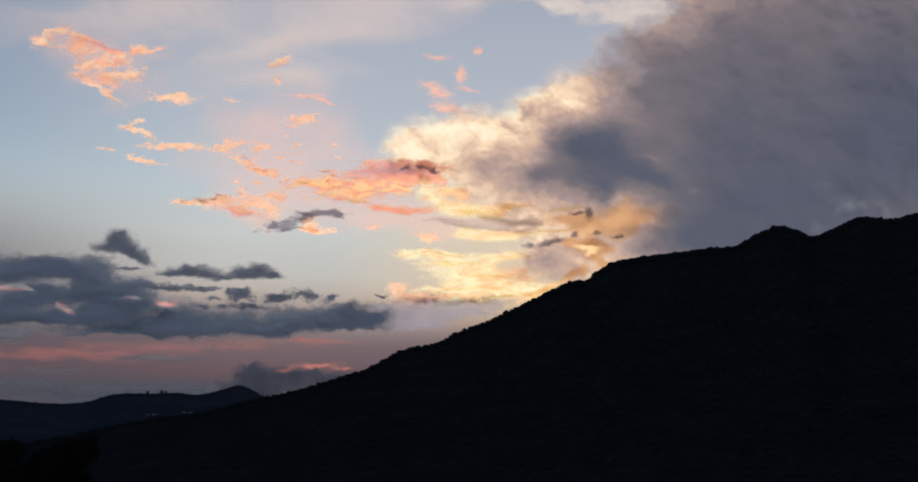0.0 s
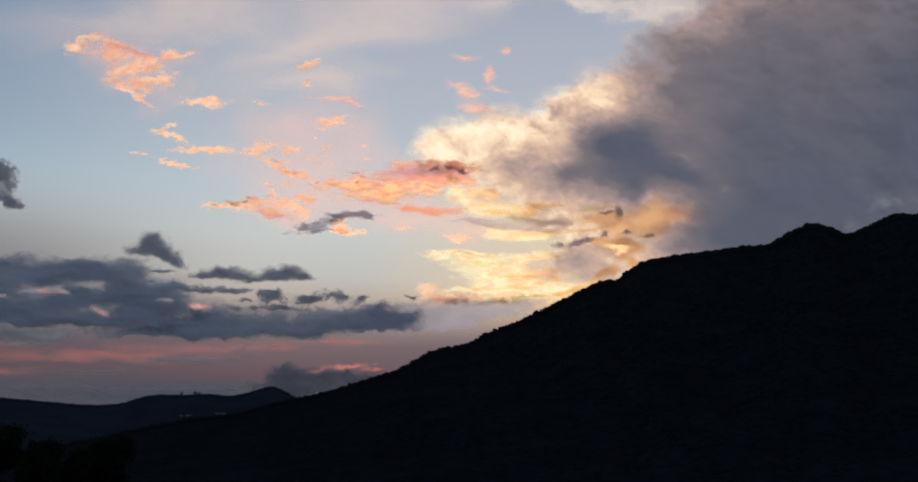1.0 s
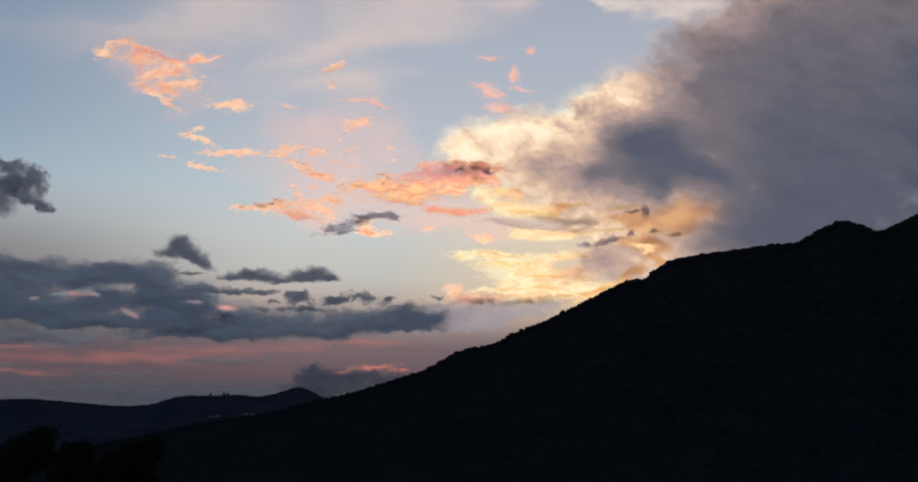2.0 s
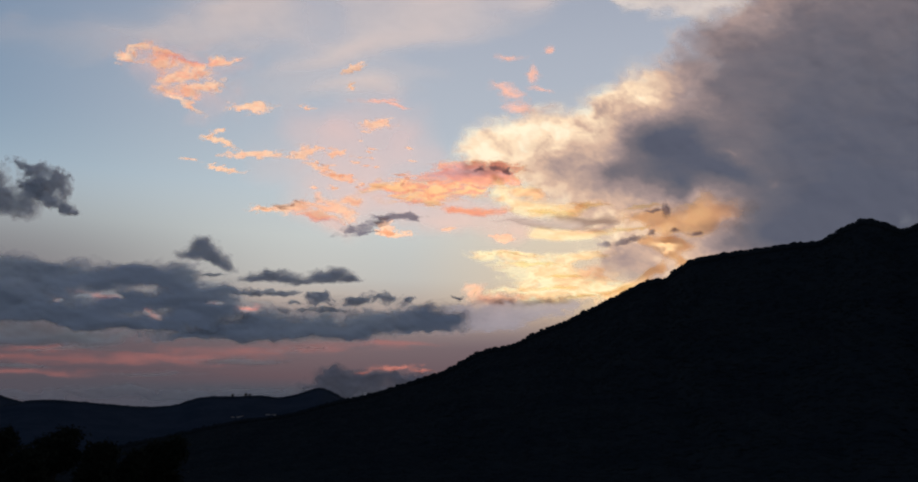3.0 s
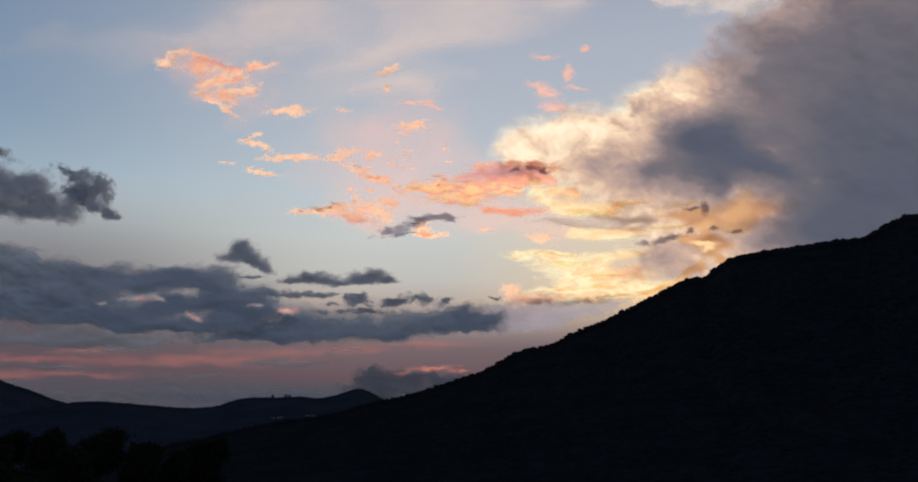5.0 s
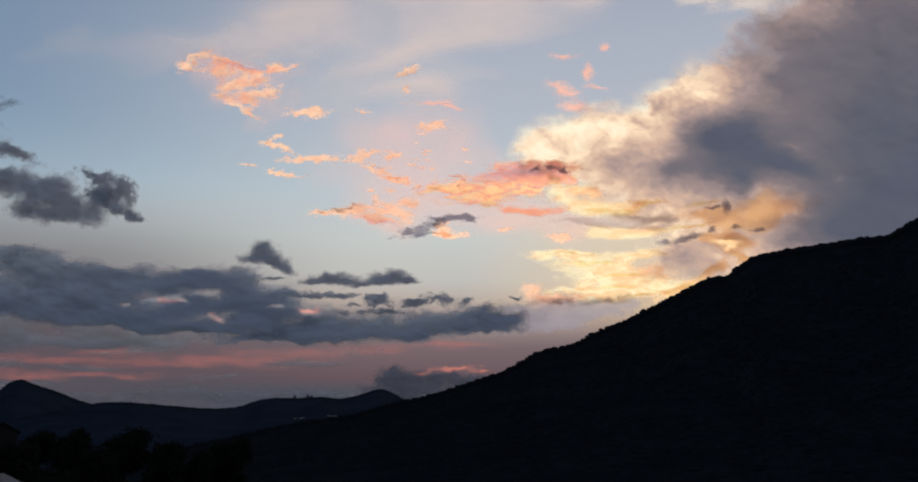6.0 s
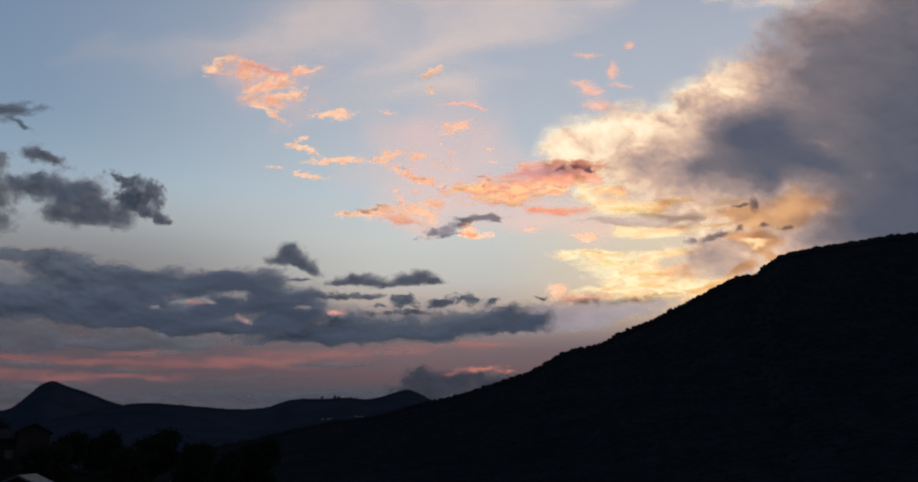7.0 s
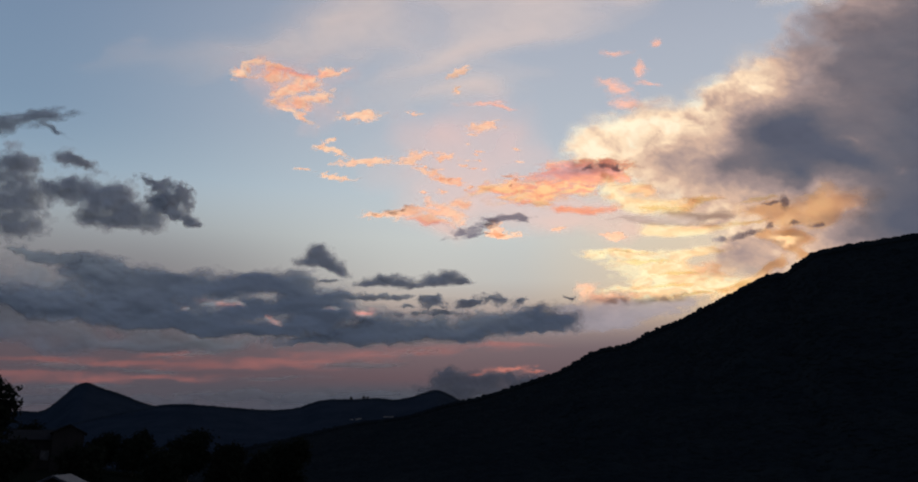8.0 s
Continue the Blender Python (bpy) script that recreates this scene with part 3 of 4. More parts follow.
cloud("peach-lit cloud fringe low beside the glow", [(8.4, 4.98, 0.16, 0.12, 0), (8.6, 5.12, 0.28, 0.1, 5), (8.95, 5.16, 0.25, 0.08, 0), (8.3, 4.9, 0.12, 0.04, -20)], EMBER, F(4868), 145, 0.6, 0.3, 0.08, 1.6, 0.013, 8, thin=0.15)
# amber glow added as a tint sheet before the storm cloud
cloud("amber glow of torn cloud against the ridge",
      [(12.1, 3.5, 0.4, 0.16, 25), (12.45, 3.65, 0.5, 0.25, 10), (11.8, 3.75, 0.5, 0.14, 0), (12.0, 3.95, 0.4, 0.14, 0), (11.35, 3.65, 0.4, 0.1, 0)],
      AMBER, F(4870), 149, 0.4, 0.5, 0.16, 1.4, 0.02, 16, thin=0.3, mottle=0.4, thick=[(12.75, 3.7, 0.4, 0.4, 0, 0.35), (11.5, 3.75, 0.4, 0.12, 0, 0.2)])
cloud("orange-gold cloud edge curling down to the ridge",
      [(11.45, 4.12, 0.3, 0.06, -10), (11.75, 4.12, 0.25, 0.09, 0), (11.75, 4.32, 0.2, 0.1, -30), (11.95, 4.48, 0.14, 0.12, -30), (11.9, 4.2, 0.2, 0.08, 0)],
      GOLD, F(4866), 153, 0.5, 0.35, 0.08, 1.4, 0.013, 8, thin=0.42, mottle=0.4)
cloud("orange-gold cloud edge along the ridge", [(11.35, 4.72, 0.22, 0.07, 35), (11.1, 4.88, 0.3, 0.08, 32), (10.8, 5.0, 0.25, 0.07, 20), (11.55, 4.6, 0.15, 0.06, 30)], GOLD, F(4864), 155, 0.6, 0.3, 0.07, 1.4, 0.013, 8, thin=0.4, mottle=0.4)
# highlights of the lit edge, painted as thin golden sheets
for j, (u, v, a, b, tilt) in enumerate([(10.4, 3.5, 0.3, 0.035, 0), (9.6, 3.62, 0.4, 0.03, -3), (9.3, 4.52, 0.45, 0.035, 0), (9.75, 4.92, 0.5, 0.03, 2), (10.25, 5.06, 0.4, 0.03, 8), (9.2, 4.36, 0.4, 0.025, -4), (10.0, 4.72, 0.35, 0.03, 3), (11.3, 3.52, 0.3, 0.04, 10), (11.1, 3.9, 0.35, 0.03, 5)]):
    cloud("bright golden streak at the cloud's lit edge", [(u, v, a, b, tilt)], GOLD, F(4862 - 2 * j), 1010 + 9 * j, 0.6, 0.28, 0.05, 2.2, 0.011, 5, thin=0.1)
for j, (u, v, a, b, tilt) in enumerate([(11.68, 3.57, 0.06, 0.1, 0), (11.52, 3.58, 0.14, 0.025, 0), (11.18, 4.06, 0.14, 0.05, 0), (10.98, 4.12, 0.14, 0.05, 8), (10.66, 4.17, 0.11, 0.045, -8), (11.45, 3.97, 0.05, 0.05, 0), (11.82, 3.93, 0.08, 0.03, 0), (12.2, 3.97, 0.12, 0.03, 5)]):
    cloud("tiny dark scrap of torn cloud", [(u, v, a, b, tilt)], SLATE, F(4840 - 2 * j), 850 + 9 * j, 0.5, 0.2, 0.05, 1.3, 0.01, 6, thin=0.6)

# ember-lit scraps in the high blue
cloud("orange-lit ragged cloud bank",
      [(6.85, 3.22, 0.3, 0.06, 4), (7.3, 3.22, 0.4, 0.12, -4), (7.8, 3.2, 0.4, 0.16, 4), (8.3, 3.12, 0.4, 0.17, 6), (8.65, 3.0, 0.3, 0.15, 0), (7.3, 3.4, 0.25, 0.07, -12), (7.7, 3.38, 0.35, 0.06, 8), (8.0, 2.95, 0.4, 0.1, 8), (8.9, 2.98, 0.25, 0.12, 0)],
      CORAL, F(4856), 163, 0.7, 0.34, 0.09, 2.8, 0.013, 16, thin=0.14, mottle=0.7, swell=1.42,
      thick=[(8.5, 2.95, 0.6, 0.14, 4, 0.6), (7.9, 2.95, 0.6, 0.12, 8, 0.45), (8.9, 3.05, 0.3, 0.2, 0, 0.3), (7.3, 3.35, 0.5, 0.08, 0, -0.2)])
cloud("dusky ragged crest on the orange cloud bank", [(8.5, 2.9, 0.16, 0.04, 10), (8.75, 2.86, 0.14, 0.05, 0), (8.95, 2.92, 0.16, 0.05, -15)], SLATE, F(4832), 165, 0.9, 0.18, 0.05, 1.4, 0.010, 6, swell=1.0, thin=0.0)
cloud("coral-lit streak of cloud", [(8.15, 3.58, 0.25, 0.05, -6), (8.5, 3.64, 0.3, 0.06, -2), (8.8, 3.6, 0.2, 0.05, 8)], CORAL, F(4854), 169, 0.5, 0.3, 0.07, 2.0, 0.012, 6, thin=0.35)
cloud("ragged patch of ember-orange cloud",
      [(2.52, 1.0, 0.2, 0.1, 22), (2.75, 0.86, 0.26, 0.07, 6), (3.1, 0.92, 0.2, 0.05, -20), (3.1, 1.12, 0.26, 0.07, -4), (3.55, 1.15, 0.36, 0.12, -8), (4.0, 1.12, 0.2, 0.12, 10), (4.3, 1.08, 0.2, 0.035, 8), (3.28, 1.38, 0.24, 0.1, 12), (3.85, 1.53, 0.3, 0.09, 12), (3.1, 1.54, 0.16, 0.06, 0), (3.5, 1.3, 0.3, 0.1, 0), (3.35, 1.72, 0.22, 0.04, -12), (3.6, 1.88, 0.2, 0.04, -32), (3.5, 1.6, 0.3, 0.1, 0)],
      EMBER, F(4852), 173, 0.9, 0.24, 0.065, 1.6, 0.012, 8, gain=0.62, swell=1.12, thin=0.1, mottle=0.5,
      thick=[(3.6, 1.07, 0.4, 0.07, -8, 0.75), (3.2, 1.05, 0.3, 0.06, -8, 0.3), (3.5, 1.6, 0.3, 0.1, 0, 0.25)])
cloud("thin rosy wisp around the ember cloud", [(3.3, 1.1, 0.9, 0.35, -10), (3.6, 1.6, 0.6, 0.3, -20)], ROSE, F(4880), 177, 0.4, 0.5, 0.2, 1.4, 0.03, 10, fray=0.45, gain=0.45)
WISPS = [(4.65, 1.87, 0.3, 0.055, -4), (3.95, 2.32, 0.13, 0.035, 25), (4.12, 2.44, 0.22, 0.035, -20), (4.78, 2.66, 0.52, 0.04, -2), (4.15, 2.9, 0.27, 0.028, -16), (4.85, 3.58, 0.2, 0.035, 0), (5.3, 3.55, 0.35, 0.05, 8),
         (6.35, 1.18, 0.16, 0.05, 20), (6.75, 2.13, 0.22, 0.065, 0), (5.55, 2.62, 0.18, 0.07, 10), (5.9, 2.92, 0.25, 0.045, -26), (6.15, 3.04, 0.2, 0.03, -8), (6.1, 2.62, 0.14, 0.05, -10), (3.6, 2.74, 0.12, 0.018, -10),
         (6.95, 3.9, 0.12, 0.07, -30), (7.1, 3.99, 0.22, 0.03, -4), (8.9, 4.06, 0.11, 0.05, -6), (6.32, 1.5, 0.07, 0.03, 25), (5.6, 1.87, 0.08, 0.02, -10), (6.45, 3.15, 0.12, 0.02, 0), (6.05, 3.22, 0.08, 0.025, 0), (8.0, 3.92, 0.16, 0.025, 6)]
for j, (u, v, a, b, tilt) in enumerate(WISPS):
    cloud("small ember-orange wisp of cloud", [(u, v, a, b, tilt), (u - 0.3 * a, v + 0.3 * b, 0.6 * a, b, tilt + 6)], EMBER, F(4850 - 2 * j), 200 + 13 * j, 0.85, 0.17, 0.07, 2.2, 0.009, 5, swell=1.35, thin=0.08)
for j, (u, v, a, b, tilt) in enumerate([(9.25, 1.85, 0.3, 0.09, -6), (9.38, 1.28, 0.08, 0.14, 0), (9.5, 1.53, 0.15, 0.035, -10), (9.02, 1.0, 0.18, 0.04, 0), (8.95, 1.56, 0.22, 0.1, -25), (9.65, 0.86, 0.08, 0.05, 20), (6.8, 1.72, 0.3, 0.03, 0), (7.05, 1.82, 0.25, 0.03, -10)]):
    cloud("faint coral wisp of cloud", [(u, v, a, b, tilt)], FAINT, F(4806 - 2 * j), 620 + 13 * j, 0.5, 0.25, 0.07, 1.6, 0.012, 5, swell=1.4, thin=0.2)
cloud("peach-lit cloud fading into shade at its foot", [(5.4, 3.56, 0.4, 0.06, 2), (5.95, 3.52, 0.28, 0.1, -20), (6.15, 3.65, 0.2, 0.08, -20), (5.8, 3.72, 0.35, 0.07, -14), (6.3, 3.45, 0.2, 0.08, 0)], EMBER, F(4790), 211, 0.7, 0.3, 0.08, 2.0, 0.012, 8, swell=1.25, thin=0.05, mottle=0.4, thick=[(5.8, 3.8, 0.5, 0.08, -12, 0.7)])
for j, (u, v, a, b, tilt) in enumerate([(7.05, 6.28, 0.35, 0.045, 3), (6.5, 6.38, 0.2, 0.025, 12), (7.55, 6.32, 0.2, 0.025, 0)]):
    cloud("thin red streak of cloud over the hills", [(u, v, a, b, tilt)], RED, F(4375 + 4 * j), 960 + 7 * j, 0.7, 0.25, 0.05, 2.6, 0.012, 6)
for j, (u, v, a, b, tilt) in enumerate(TORN):
    cloud("lit peach sliver showing through the cloud bank", [(u, v, a, b, tilt)], EMBER, F(4700 - 4 * j), 980 + 7 * j, 0.7, 0.22, 0.1, 1.6, 0.011, 6, thin=0.75, swell=1.35)
rng = random.Random(77)
for j in range(22):
    u, v = rng.gauss(6.5, 0.4), rng.gauss(2.8, 0.22)
    cloud("tiny peach fleck of cloud", [(u, v, rng.uniform(0.03, 0.1), rng.uniform(0.01, 0.022), rng.uniform(-15, 10))], EMBER, F(4780 - 2 * j), 1200 + 5 * j, 0.4, 0.15, 0.02, 1.8, 0.007, 4, thin=0.1)
# rose bands low over the hills
for j, (u, v, a, b, tilt) in enumerate([(0.3, 6.12, 1.6, 0.05, -1), (2.9, 6.15, 1.6, 0.08, 0), (-1.8, 6.0, 1.3, 0.06, -2), (1.1, 6.0, 0.4, 0.045, 0), (0.0, 6.38, 2.2, 0.07, -1), (5.0, 6.0, 1.6, 0.08, 1), (7.0, 5.88, 0.7, 0.05, 0), (-2.0, 6.25, 1.4, 0.05, 0)]):
    cloud("faint rose-red streak of cloud near the horizon", [(u, v, a, b, tilt)], BLUSH, F(4700 + 8 * j), 700 + 9 * j, 0.7, 0.8, 0.08, 5.0, 0.025, 6)

for j, (u, v, a, b, tilt) in enumerate([(1.6, 5.98, 0.8, 0.05, 0), (4.6, 6.18, 0.9, 0.06, 1), (0.7, 6.24, 0.9, 0.045, -1), (-1.2, 6.12, 0.9, 0.05, -2), (3.0, 6.42, 0.9, 0.05, 0), (-0.6, 6.5, 1.1, 0.06, -1), (5.6, 6.0, 0.6, 0.04, 0)]):
    cloud("thin grey-mauve streak of cloud low over the hills", [(u, v, a, b, tilt)], DIM, F(4660 + 6 * j), 740 + 9 * j, 0.45, 0.7, 0.07, 4.5, 0.022, 6, fray=0.42, gain=0.45)
cloud("blue-grey mist lying in lumps behind the hills", [(0.6, 6.78, 1.2, 0.1, 0), (2.4, 6.72, 0.9, 0.09, 0), (3.6, 6.78, 0.9, 0.12, 0), (-1.2, 6.72, 1.2, 0.1, 0), (4.8, 6.7, 0.7, 0.08, 0)], DIM, F(4640), 791, 0.4, 0.5, 0.1, 2.0, 0.02, 8, fray=0.45, gain=0.45)

# dark low clouds
cloud("soft grey haze spreading through the cloud bank", [(0.4, 4.95, 1.8, 0.42, -4), (3.5, 5.15, 0.9, 0.36, -4), (1.5, 5.25, 0.8, 0.3, 0), (-1.8, 4.9, 1.6, 0.5, -3), (4.2, 5.4, 1.0, 0.25, 0), (6.3, 5.5, 1.6, 0.22, 1), (1.0, 5.75, 2.0, 0.14, 0), (-2.5, 5.5, 1.4, 0.3, 0)],
      HAZE, F(4480), 295, 0.4, 1.0, 0.2, 2.4, 0.03, 20, gaps=RIFTS, fray=0.5)
cloud("long slate-grey cloud bank with torn gaps",
      [(-0.2, 4.58, 0.7, 0.26, -14), (0.7, 4.72, 0.7, 0.24, -8), (1.7, 4.82, 0.6, 0.18, 0), (2.5, 4.78, 0.6, 0.2, 2), (3.2, 4.78, 0.45, 0.22, 0), (3.6, 4.98, 0.4, 0.2, -30), (-1.6, 5.0, 1.1, 0.3, -7), (0.0, 5.25, 1.0, 0.26, -3), (1.0, 5.35, 0.9, 0.24, -4), (2.1, 5.5, 0.8, 0.15, -2), (3.7, 5.25, 0.4, 0.24, 0), (0.6, 5.0, 0.9, 0.2, -5), (3.1, 5.15, 0.3, 0.1, 0), (4.3, 5.03, 0.35, 0.06, -4), (2.5, 5.2, 0.6, 0.16, 0), (1.2, 5.52, 1.2, 0.12, -3), (2.6, 5.62, 0.8, 0.1, -2), (3.7, 5.5, 0.6, 0.2, 0)],
      GREY, F(4300), 301, 0.42, 0.6, 0.12, 1.9, 0.018, 17, True, 0.6, gaps=RIFTS)
cloud("thin grey streak over the cloud bank", [(-1.1, 4.15, 0.8, 0.11, -9), (-0.3, 4.35, 0.6, 0.12, -9)], GREY, F(4310), 309, 0.7, 0.7, 0.14, 2.4, 0.025, 10, True)
cloud("flat-bottomed slate-grey cloud bank",
      [(3.5, 5.77, 0.7, 0.14, 0), (4.3, 5.73, 0.5, 0.18, 0), (4.85, 5.62, 0.4, 0.24, 0), (5.5, 5.69, 0.7, 0.22, 0), (6.2, 5.67, 0.6, 0.2, 0), (6.7, 5.55, 0.3, 0.2, 0), (7.2, 5.57, 0.45, 0.24, 0), (7.55, 5.39, 0.22, 0.2, 0), (7.9, 5.49, 0.3, 0.22, 0), (7.7, 5.65, 0.5, 0.16, 0)],
      GREY, F(4320), 321, 0.42, 0.4, 0.1, 1.5, 0.016, 14, True, 0.45, gaps=[(4.5, 5.3, 0.3, 0.05, 0)])
cloud("soft mauve end of the cloud bank", [(8.6, 5.4, 0.6, 0.18, 4), (9.3, 5.32, 0.6, 0.16, 8), (9.9, 5.2, 0.4, 0.1, 12)], SLATE, F(4800), 327, 0.4, 0.5, 0.14, 1.8, 0.02, 10, thin=0.62, swell=1.4)
cloud("small dark cumulus cloud", [(3.62, 4.38, 0.26, 0.1, 0), (3.8, 4.22, 0.16, 0.13, 0), (3.95, 4.4, 0.2, 0.12, -30), (4.15, 4.54, 0.16, 0.08, -35)], PUFF, F(4200), 331, 0.36, 0.22, 0.04, 1.1, 0.011, 10, True, 0.7, swell=1.4)
cloud("small dark cumulus cloud", [(4.9, 4.76, 0.22, 0.09, 0), (5.2, 4.8, 0.26, 0.1, 0), (4.7, 4.8, 0.2, 0.04, 0), (5.55, 4.86, 0.25, 0.06, 5), (5.85, 4.8, 0.2, 0.1, 0), (6.05, 4.74, 0.2, 0.1, 0), (6.3, 4.8, 0.16, 0.05, -6)], PUFF, F(4210), 341, 0.36, 0.22, 0.035, 1.3, 0.011, 8, True, 0.45, swell=1.4)
for j, (u, v, a, b, tilt) in enumerate([(5.75, 5.15, 0.22, 0.12, 0), (6.35, 5.18, 0.26, 0.1, 12), (6.85, 5.12, 0.26, 0.1, -6), (5.1, 5.05, 0.35, 0.05, 0), (5.75, 5.32, 0.5, 0.06, 0), (8.12, 5.1, 0.08, 0.03, 0), (4.75, 5.02, 0.3, 0.05, -5), (3.95, 4.72, 0.25, 0.03, 0), (5.3, 5.2, 0.12, 0.04, 0), (4.5, 5.4, 0.06, 0.07, 0), (7.3, 5.15, 0.12, 0.04, 20)]):
    cloud("torn scrap of dark cloud", [(u, v, a, b, tilt), (u + 0.35 * a, v - 0.3 * b, 0.5 * a, 0.8 * b, tilt)], PUFF, F(4220 + 6 * j), 351 + 11 * j, 0.75, 0.2, 0.05, 1.5, 0.011, 8, True, 0.75, swell=1.1)
cloud("dark ragged cumulus cloud", [(-1.15, 2.98, 0.28, 0.2, 0), (-0.75, 2.95, 0.28, 0.22, 0), (-0.3, 3.1, 0.28, 0.25, 0), (0.05, 3.25, 0.3, 0.25, 0), (0.45, 3.45, 0.35, 0.22, -12), (0.2, 3.05, 0.14, 0.14, 0), (0.75, 3.6, 0.25, 0.12, -10), (-0.1, 3.55, 0.5, 0.16, -8), (0.95, 3.3, 0.2, 0.14, 30)],
      PUFF, F(4100), 361, 0.55, 0.34, 0.06, 1.2, 0.014, 20, True, 0.8, swell=1.3)
cloud("dark ragged cumulus cloud", [(0.7, 2.85, 0.18, 0.08, -20), (0.95, 3.0, 0.2, 0.15, -20), (1.15, 3.05, 0.16, 0.2, 0), (1.38, 3.2, 0.14, 0.16, -40), (1.35, 3.55, 0.22, 0.1, -15), (1.6, 3.68, 0.2, 0.06, -12), (1.2, 3.4, 0.2, 0.16, 0), (1.0, 3.25, 0.25, 0.2, 0)],
      PUFF, F(4105), 365, 0.8, 0.22, 0.04, 1.1, 0.012, 12, True, 0.8, swell=1.15)
cloud("dark ragged cumulus cloud", [(-1.6, 2.5, 0.35, 0.2, 0), (-1.7, 3.15, 0.35, 0.3, -10), (-1.75, 3.6, 0.45, 0.22, 0), (-2.4, 3.0, 0.6, 0.5, 0)], PUFF, F(4120), 371, 0.55, 0.34, 0.06, 1.2, 0.016, 16, True, 0.8, swell=1.35)
cloud("small dark cumulus cloud", [(-0.8, 2.42, 0.25, 0.12, -10), (-0.5, 2.52, 0.2, 0.09, -20)], PUFF, F(4115), 377, 0.5, 0.3, 0.09, 1.4, 0.014, 12, True, 0.8, swell=1.35)
cloud("thin dark streak of cloud", [(-1.2, 1.62, 0.5, 0.11, 2), (-1.0, 1.9, 0.25, 0.05, -28), (-2.0, 1.75, 0.5, 0.14, 0)], HAZE, F(4140), 381, 0.5, 0.4, 0.06, 2.0, 0.016, 10, True, swell=1.15)
cloud("thin dark streak of cloud", [(6.35, 3.95, 0.25, 0.05, 14), (6.7, 3.82, 0.25, 0.05, 12), (7.05, 3.72, 0.26, 0.06, 0), (7.35, 3.74, 0.16, 0.035, 8), (6.5, 4.0, 0.2, 0.03, 6)], SLATE, F(4750), 391, 0.95, 0.22, 0.05, 2.2, 0.010, 8, thin=1.0)
cloud("soft grey cloud lying behind the hills", [(5.95, 6.45, 0.25, 0.16, 0), (6.2, 6.55, 0.4, 0.16, 0), (6.7, 6.55, 0.45, 0.12, 4), (7.3, 6.48, 0.45, 0.1, 6), (6.6, 6.7, 0.9, 0.14, 0)], DUSK, F(4350), 401, 0.5, 0.35, 0.1, 1.3, 0.016, 16, True, 0.9)


# ---- trees and houses on the slope below ----
def leaf_crown(lobes, count, size, seed):
    """Leaves in clumps through rounded lobes (x, y, z, radius, height)."""
    rng = np.random.RandomState(seed)
    L = np.array(lobes)
    w = L[:, 3] ** 2 * L[:, 4]
    pick = rng.choice(len(L), count // 14, p=w / w.sum())
    d = rng.normal(size=(len(pick), 3))
    d /= np.linalg.norm(d, axis=1, keepdims=True)
    c = L[pick, :3] + d * (rng.rand(len(pick), 1) ** 0.35) * L[pick][:, [3, 3, 4]]
    c = np.repeat(c, 14, 0) + rng.normal(0, size * 1.5, (len(pick) * 14, 3))
    n = len(c)
    a, b = rng.normal(size=(n, 3)), rng.normal(size=(n, 3))
    a /= np.linalg.norm(a, axis=1, keepdims=True)
    b -= a * (a * b).sum(1, keepdims=True)
    b /= np.linalg.norm(b, axis=1, keepdims=True)
    s = size * rng.uniform(0.6, 1.3, (n, 1))
    v = np.stack([c - a * s, c + b * s * 0.45, c + a * s, c - b * s * 0.45], 1).reshape(-1, 3)
    return v.tolist(), np.arange(4 * n).reshape(-1, 4).tolist()


def limb(bm, p, q, r0, r1, sides=7):
    p, q = Vector(p), Vector(q)
    turn = (q - p).to_track_quat("Z", "Y").to_matrix()
    rings = []
    for f in (0, 0.5, 1):
        c = p.lerp(q, f) + (Vector((0.06, -0.04, 0)) * (q - p).length if f == 0.5 else Vector())
        rings.append([bm.verts.new(c + turn @ Vector((math.cos(2 * math.pi * i / sides), math.sin(2 * math.pi * i / sides), 0)) * (r0 + (r1 - r0) * f)) for i in range(sides)])
    for a, b in zip(rings, rings[1:]):
        for i in range(sides):
            bm.faces.new((a[i], a[(i + 1) % sides], b[(i + 1) % sides], b[i]))
    bm.faces.new(rings[-1])


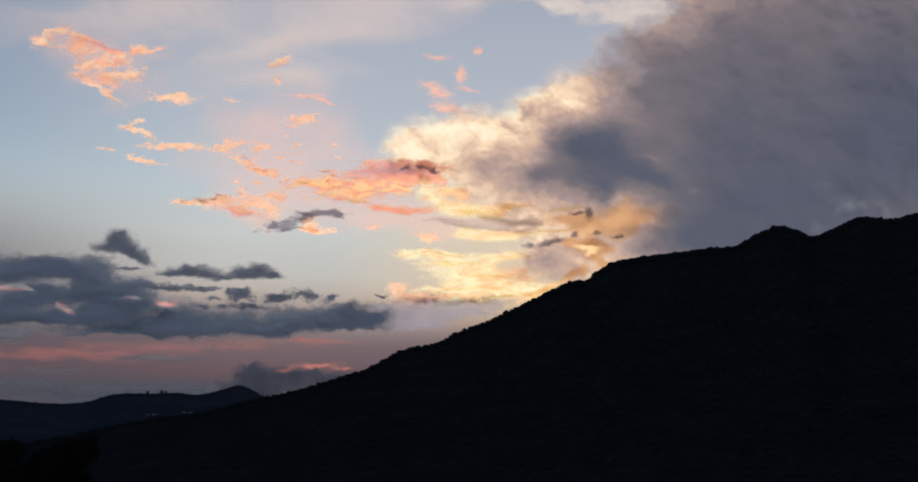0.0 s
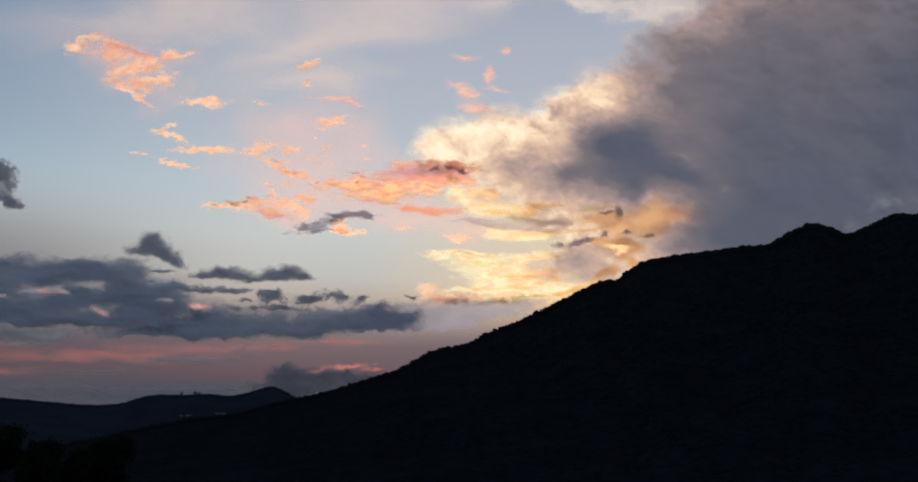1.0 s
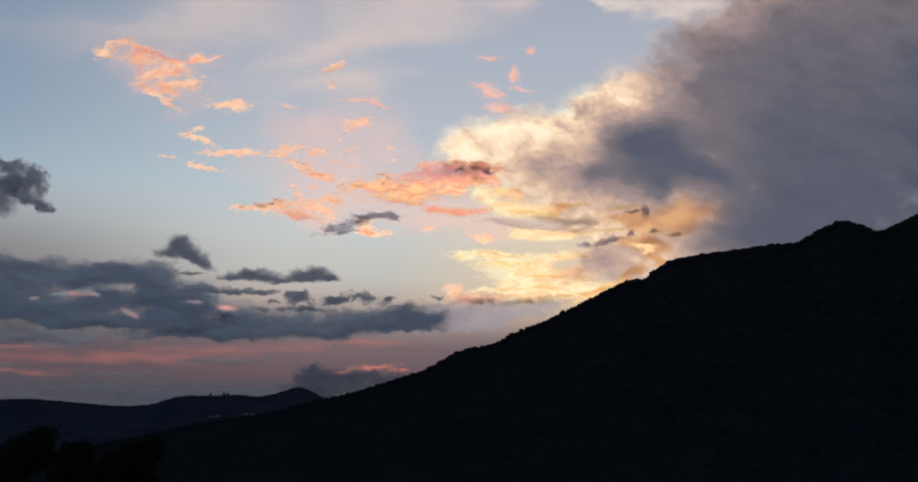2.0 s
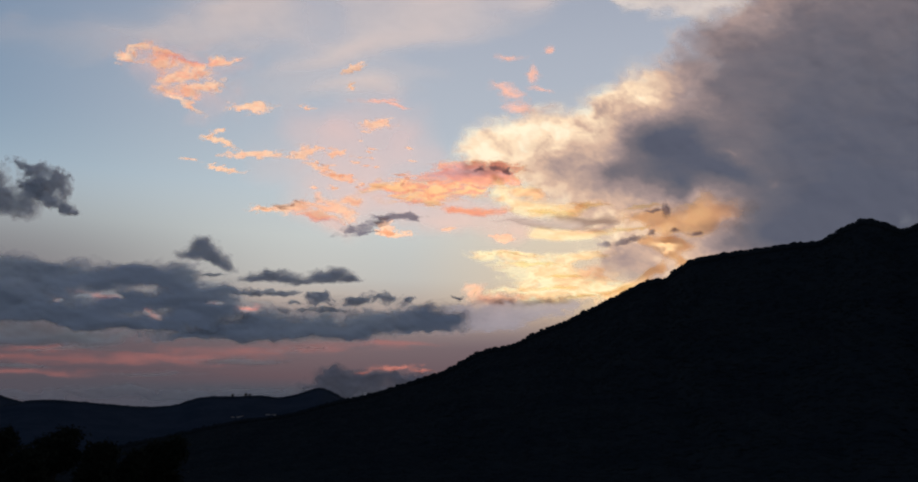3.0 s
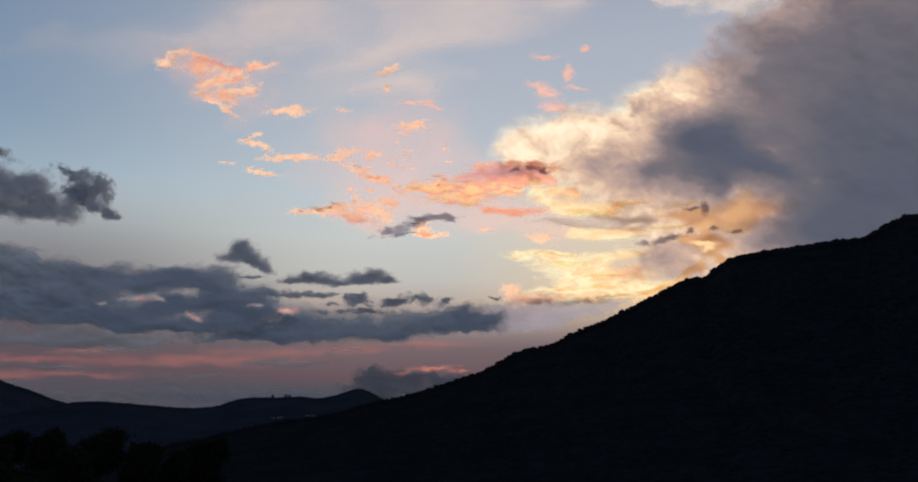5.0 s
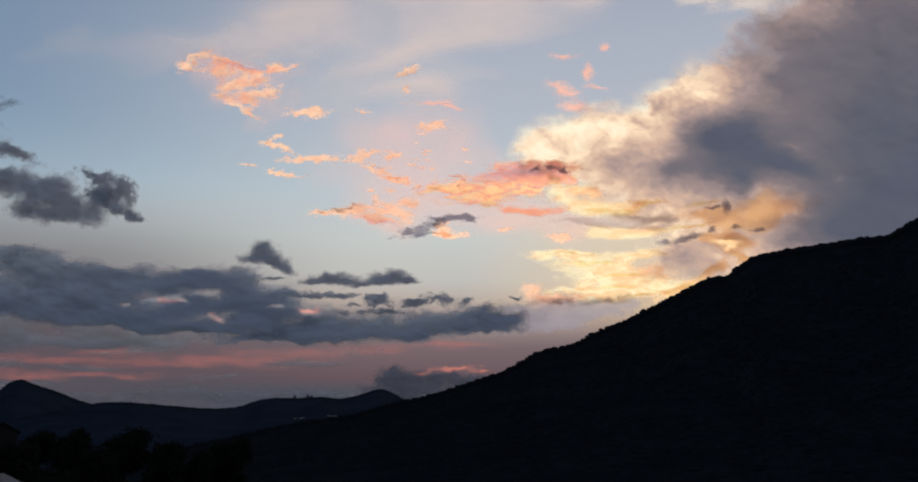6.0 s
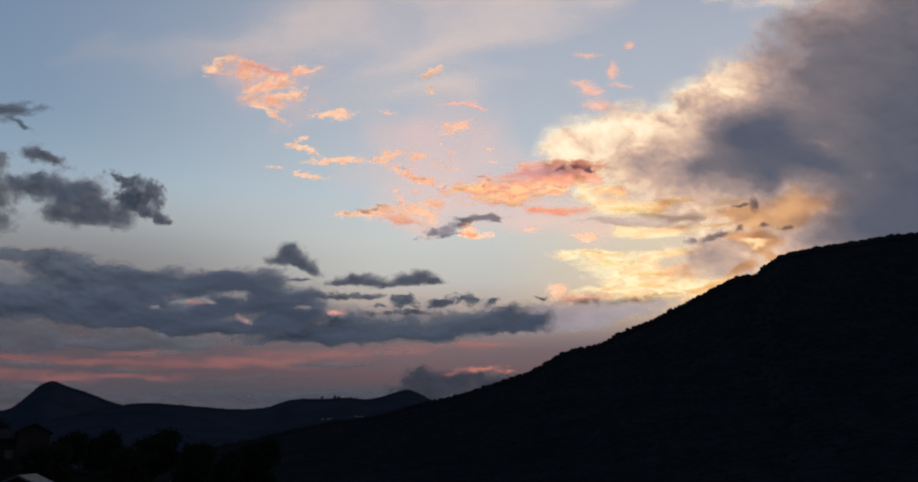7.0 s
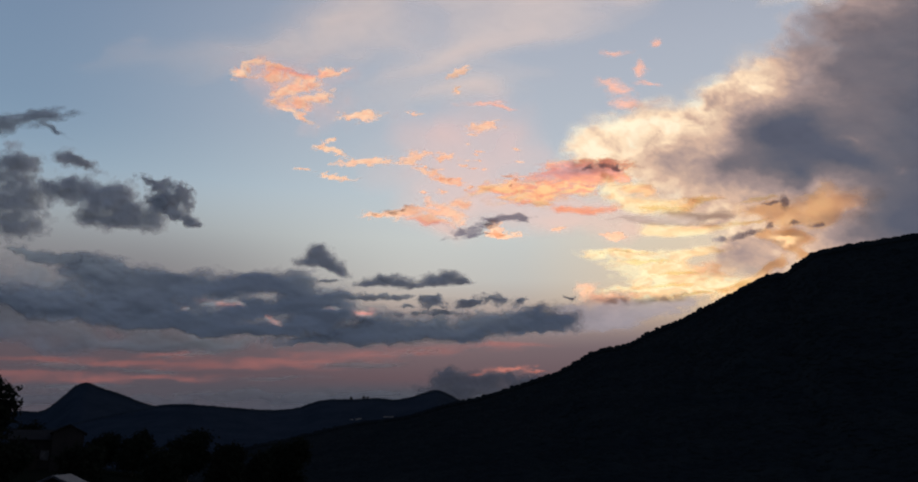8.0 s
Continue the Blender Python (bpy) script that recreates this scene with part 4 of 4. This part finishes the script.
def tree(az, dist, top, width, seed, label, leaves=8500, size=0.19, foot=None):
    """A broadleaf tree at a bearing, its crown reaching `top` degrees over the horizon."""
    rng = random.Random(seed)
    at = bearing(az) * dist
    at.z = float(ground_at(np.float64(at.x), np.float64(at.y))) - 0.25
    if foot is not None:
        at = Vector(foot)
        dist = math.hypot(at.x, at.y)
    height = math.tan(radians(top)) * dist + EYE - at.z
    ob = new("tree")
    ob.location = at
    tagged(ob, label, "tree", "trees on the slope")
    bm = bmesh.new()
    fork = height * 0.42
    limb(bm, (0, 0, 0), (0.1, 0, fork), 0.03 * height, 0.02 * height)
    lobes = []
    for i in range(11):
        a = i * 2.4 + rng.random()
        k = rng.uniform(0.25, 0.62) * width * 0.5
        z = rng.uniform(0.3, 0.84) * height if i else 0.84 * height
        tip = (math.cos(a) * k, math.sin(a) * k, z)
        limb(bm, (0.1, 0, fork * rng.uniform(0.8, 1)), tip, 0.013 * height, 0.004 * height, 5)
        lobes.append((*tip, width * rng.uniform(0.22, 0.34), height * rng.uniform(0.11, 0.17)))
    part("trunk", bm, BARK, ob)
    v, f = leaf_crown(lobes, leaves, size, seed)
    crown = new("crown", mesh_of("crown", v, f, LEAF))
    crown.parent = ob
    return ob


for j, (az, dist, top, width, words) in enumerate([
        (-31.3, 96, 1.62, 2.8, "rounded dark broadleaf tree on the slope below"), (-28.3, 92, 1.9, 4.0, "broad dark tree with a domed crown"),
        (-26.0, 88, 0.95, 3.2, "low dark bushy tree"), (-22.35, 94, 1.42, 3.4, "dark tree with a dense round crown"),
        (-33.0, 99, 1.5, 2.8, "dark tree beside the house"), (-37.0, 118, 2.15, 3.0, "dark tree top rising behind the house"),
        (-24.1, 90, 0.5, 2.6, "small dark tree between larger ones"), (-29.7, 84, 0.6, 3.0, "low dark bushy tree"),
        (-34.0, 84, 0.7, 3.6, "low dark bushy tree"), (-38.2, 85, 0.9, 3.8, "low dark bushy tree")]):
    tree(az, dist, top, width, 500 + 7 * j, words)
tree(-40.35, 46, 4.75, 3.9, 600, "tall feathery tree rising above the houses", 15000, 0.15)


for j, (az, top, width) in enumerate([(-18.72, 4.07, 8), (-17.92, 4.13, 9), (-17.7, 4.09, 7)]):
    tree(az, 0, top, width, 640 + j, "small far tree standing up from the hill crest", 700, 0.9, hill_place(np.float64(az), np.float64(0.995)))


def house(name, az, dist, base, w, d, h, rise, turn, wall, roof, label, over=0.4):
    """A small house with a pitched roof; base: the height of its foot."""
    ob = new(name)
    at = bearing(az) * dist
    ob.location, ob.rotation_euler = (at.x, at.y, base), (0, 0, radians(turn))
    tagged(ob, label, "house", "houses")
    bm = box(w, d, h, (0, 0, h / 2), 0.01)
    for sx in (-1, 1):
        a = [bm.verts.new((sx * (w / 2 - 0.01), y, z)) for y, z in ((-d / 2, h), (d / 2, h), (0, h + rise))]
        b = [bm.verts.new((sx * (w / 2 - 0.2), y, z)) for y, z in ((-d / 2, h), (d / 2, h), (0, h + rise))]
        bm.faces.new(a), bm.faces.new(b[::-1])
        for i in range(3):
            bm.faces.new((a[i], a[(i + 1) % 3], b[(i + 1) % 3], b[i]))
    part("wall", bm, wall, ob)
    slope = math.atan2(rise, d / 2)
    length = math.hypot(rise, d / 2) + over
    for s in (-1, 1):
        bm = box(w + 2 * over, length, 0.12, (0, 0, 0), 0.02)
        m = Matrix.Translation((0, s * (d / 4 + over / 2 * math.cos(slope)), h + rise / 2 + 0.09 - over / 2 * math.sin(slope))) @ Matrix.Rotation(-s * slope, 4, "X")
        bmesh.ops.transform(bm, matrix=m, verts=bm.verts)
        part("roof", bm, roof, ob)
    for x in (-0.28 * w, 0.22 * w):
        win = part("window", box(0.95, 0.08, 1.1, (x, -d / 2 - 0.02, h * 0.55)), WOOD, ob, "dark wooden window frame")
        part("pane", box(0.8, 0.04, 0.95, (x, -d / 2 - 0.065, h * 0.55), 0.0), DARK_GLASS, win)
    part("door", box(0.9, 0.08, min(2.05, h - 0.1), (0, -d / 2 - 0.02, min(2.05, h - 0.1) / 2)), WOOD, ob)
    return ob


house("house", -36.45, 106, 0.1, 4.6, 4.6, 3.5, 0.9, 30, PLASTER, TILE, "dim brown plastered house with a low tiled roof")
house("house", -34.9, 102, 0.2, 6.0, 2.9, 4.0, 0.75, 125, PLASTER, TILE, "narrow dark gabled house beside a lower one", 0.3)
house("house", -35.0, 52, -3.75, 6.0, 5.0, 3.3, 1.2, 118, PLASTER, SHEET, "small shed with a pale grey metal roof")


def far_house(az, el, place, w, turn):
    """A little pale house on a far slope, where the line of sight at that rise meets it."""
    lo, hi = 0.02, 0.99
    for _ in range(30):
        q = (lo + hi) / 2
        p = place(np.float64(az), np.float64(q))
        lo, hi = (q, hi) if math.degrees(math.atan2(p[2] - EYE, math.hypot(p[0], p[1]))) < el else (lo, q)
    house("house", az, math.hypot(p[0], p[1]), float(p[2]) - 1.5, w, 7, 3.6, 1.6, turn, DIM_PLASTER, TILE, "pale far-off house on the wooded hillside")


for az, el, w, turn in [(-18.62, 2.66, 9, 10), (-18.3, 2.68, 8, -20), (-18.1, 2.72, 8, 15), (-16.55, 2.86, 14, 12), (-16.2, 2.86, 12, 5)]:
    far_house(az, el, hill_place, w, turn)
far_house(-22.2, 1.45, mountain_place, 8, 20)
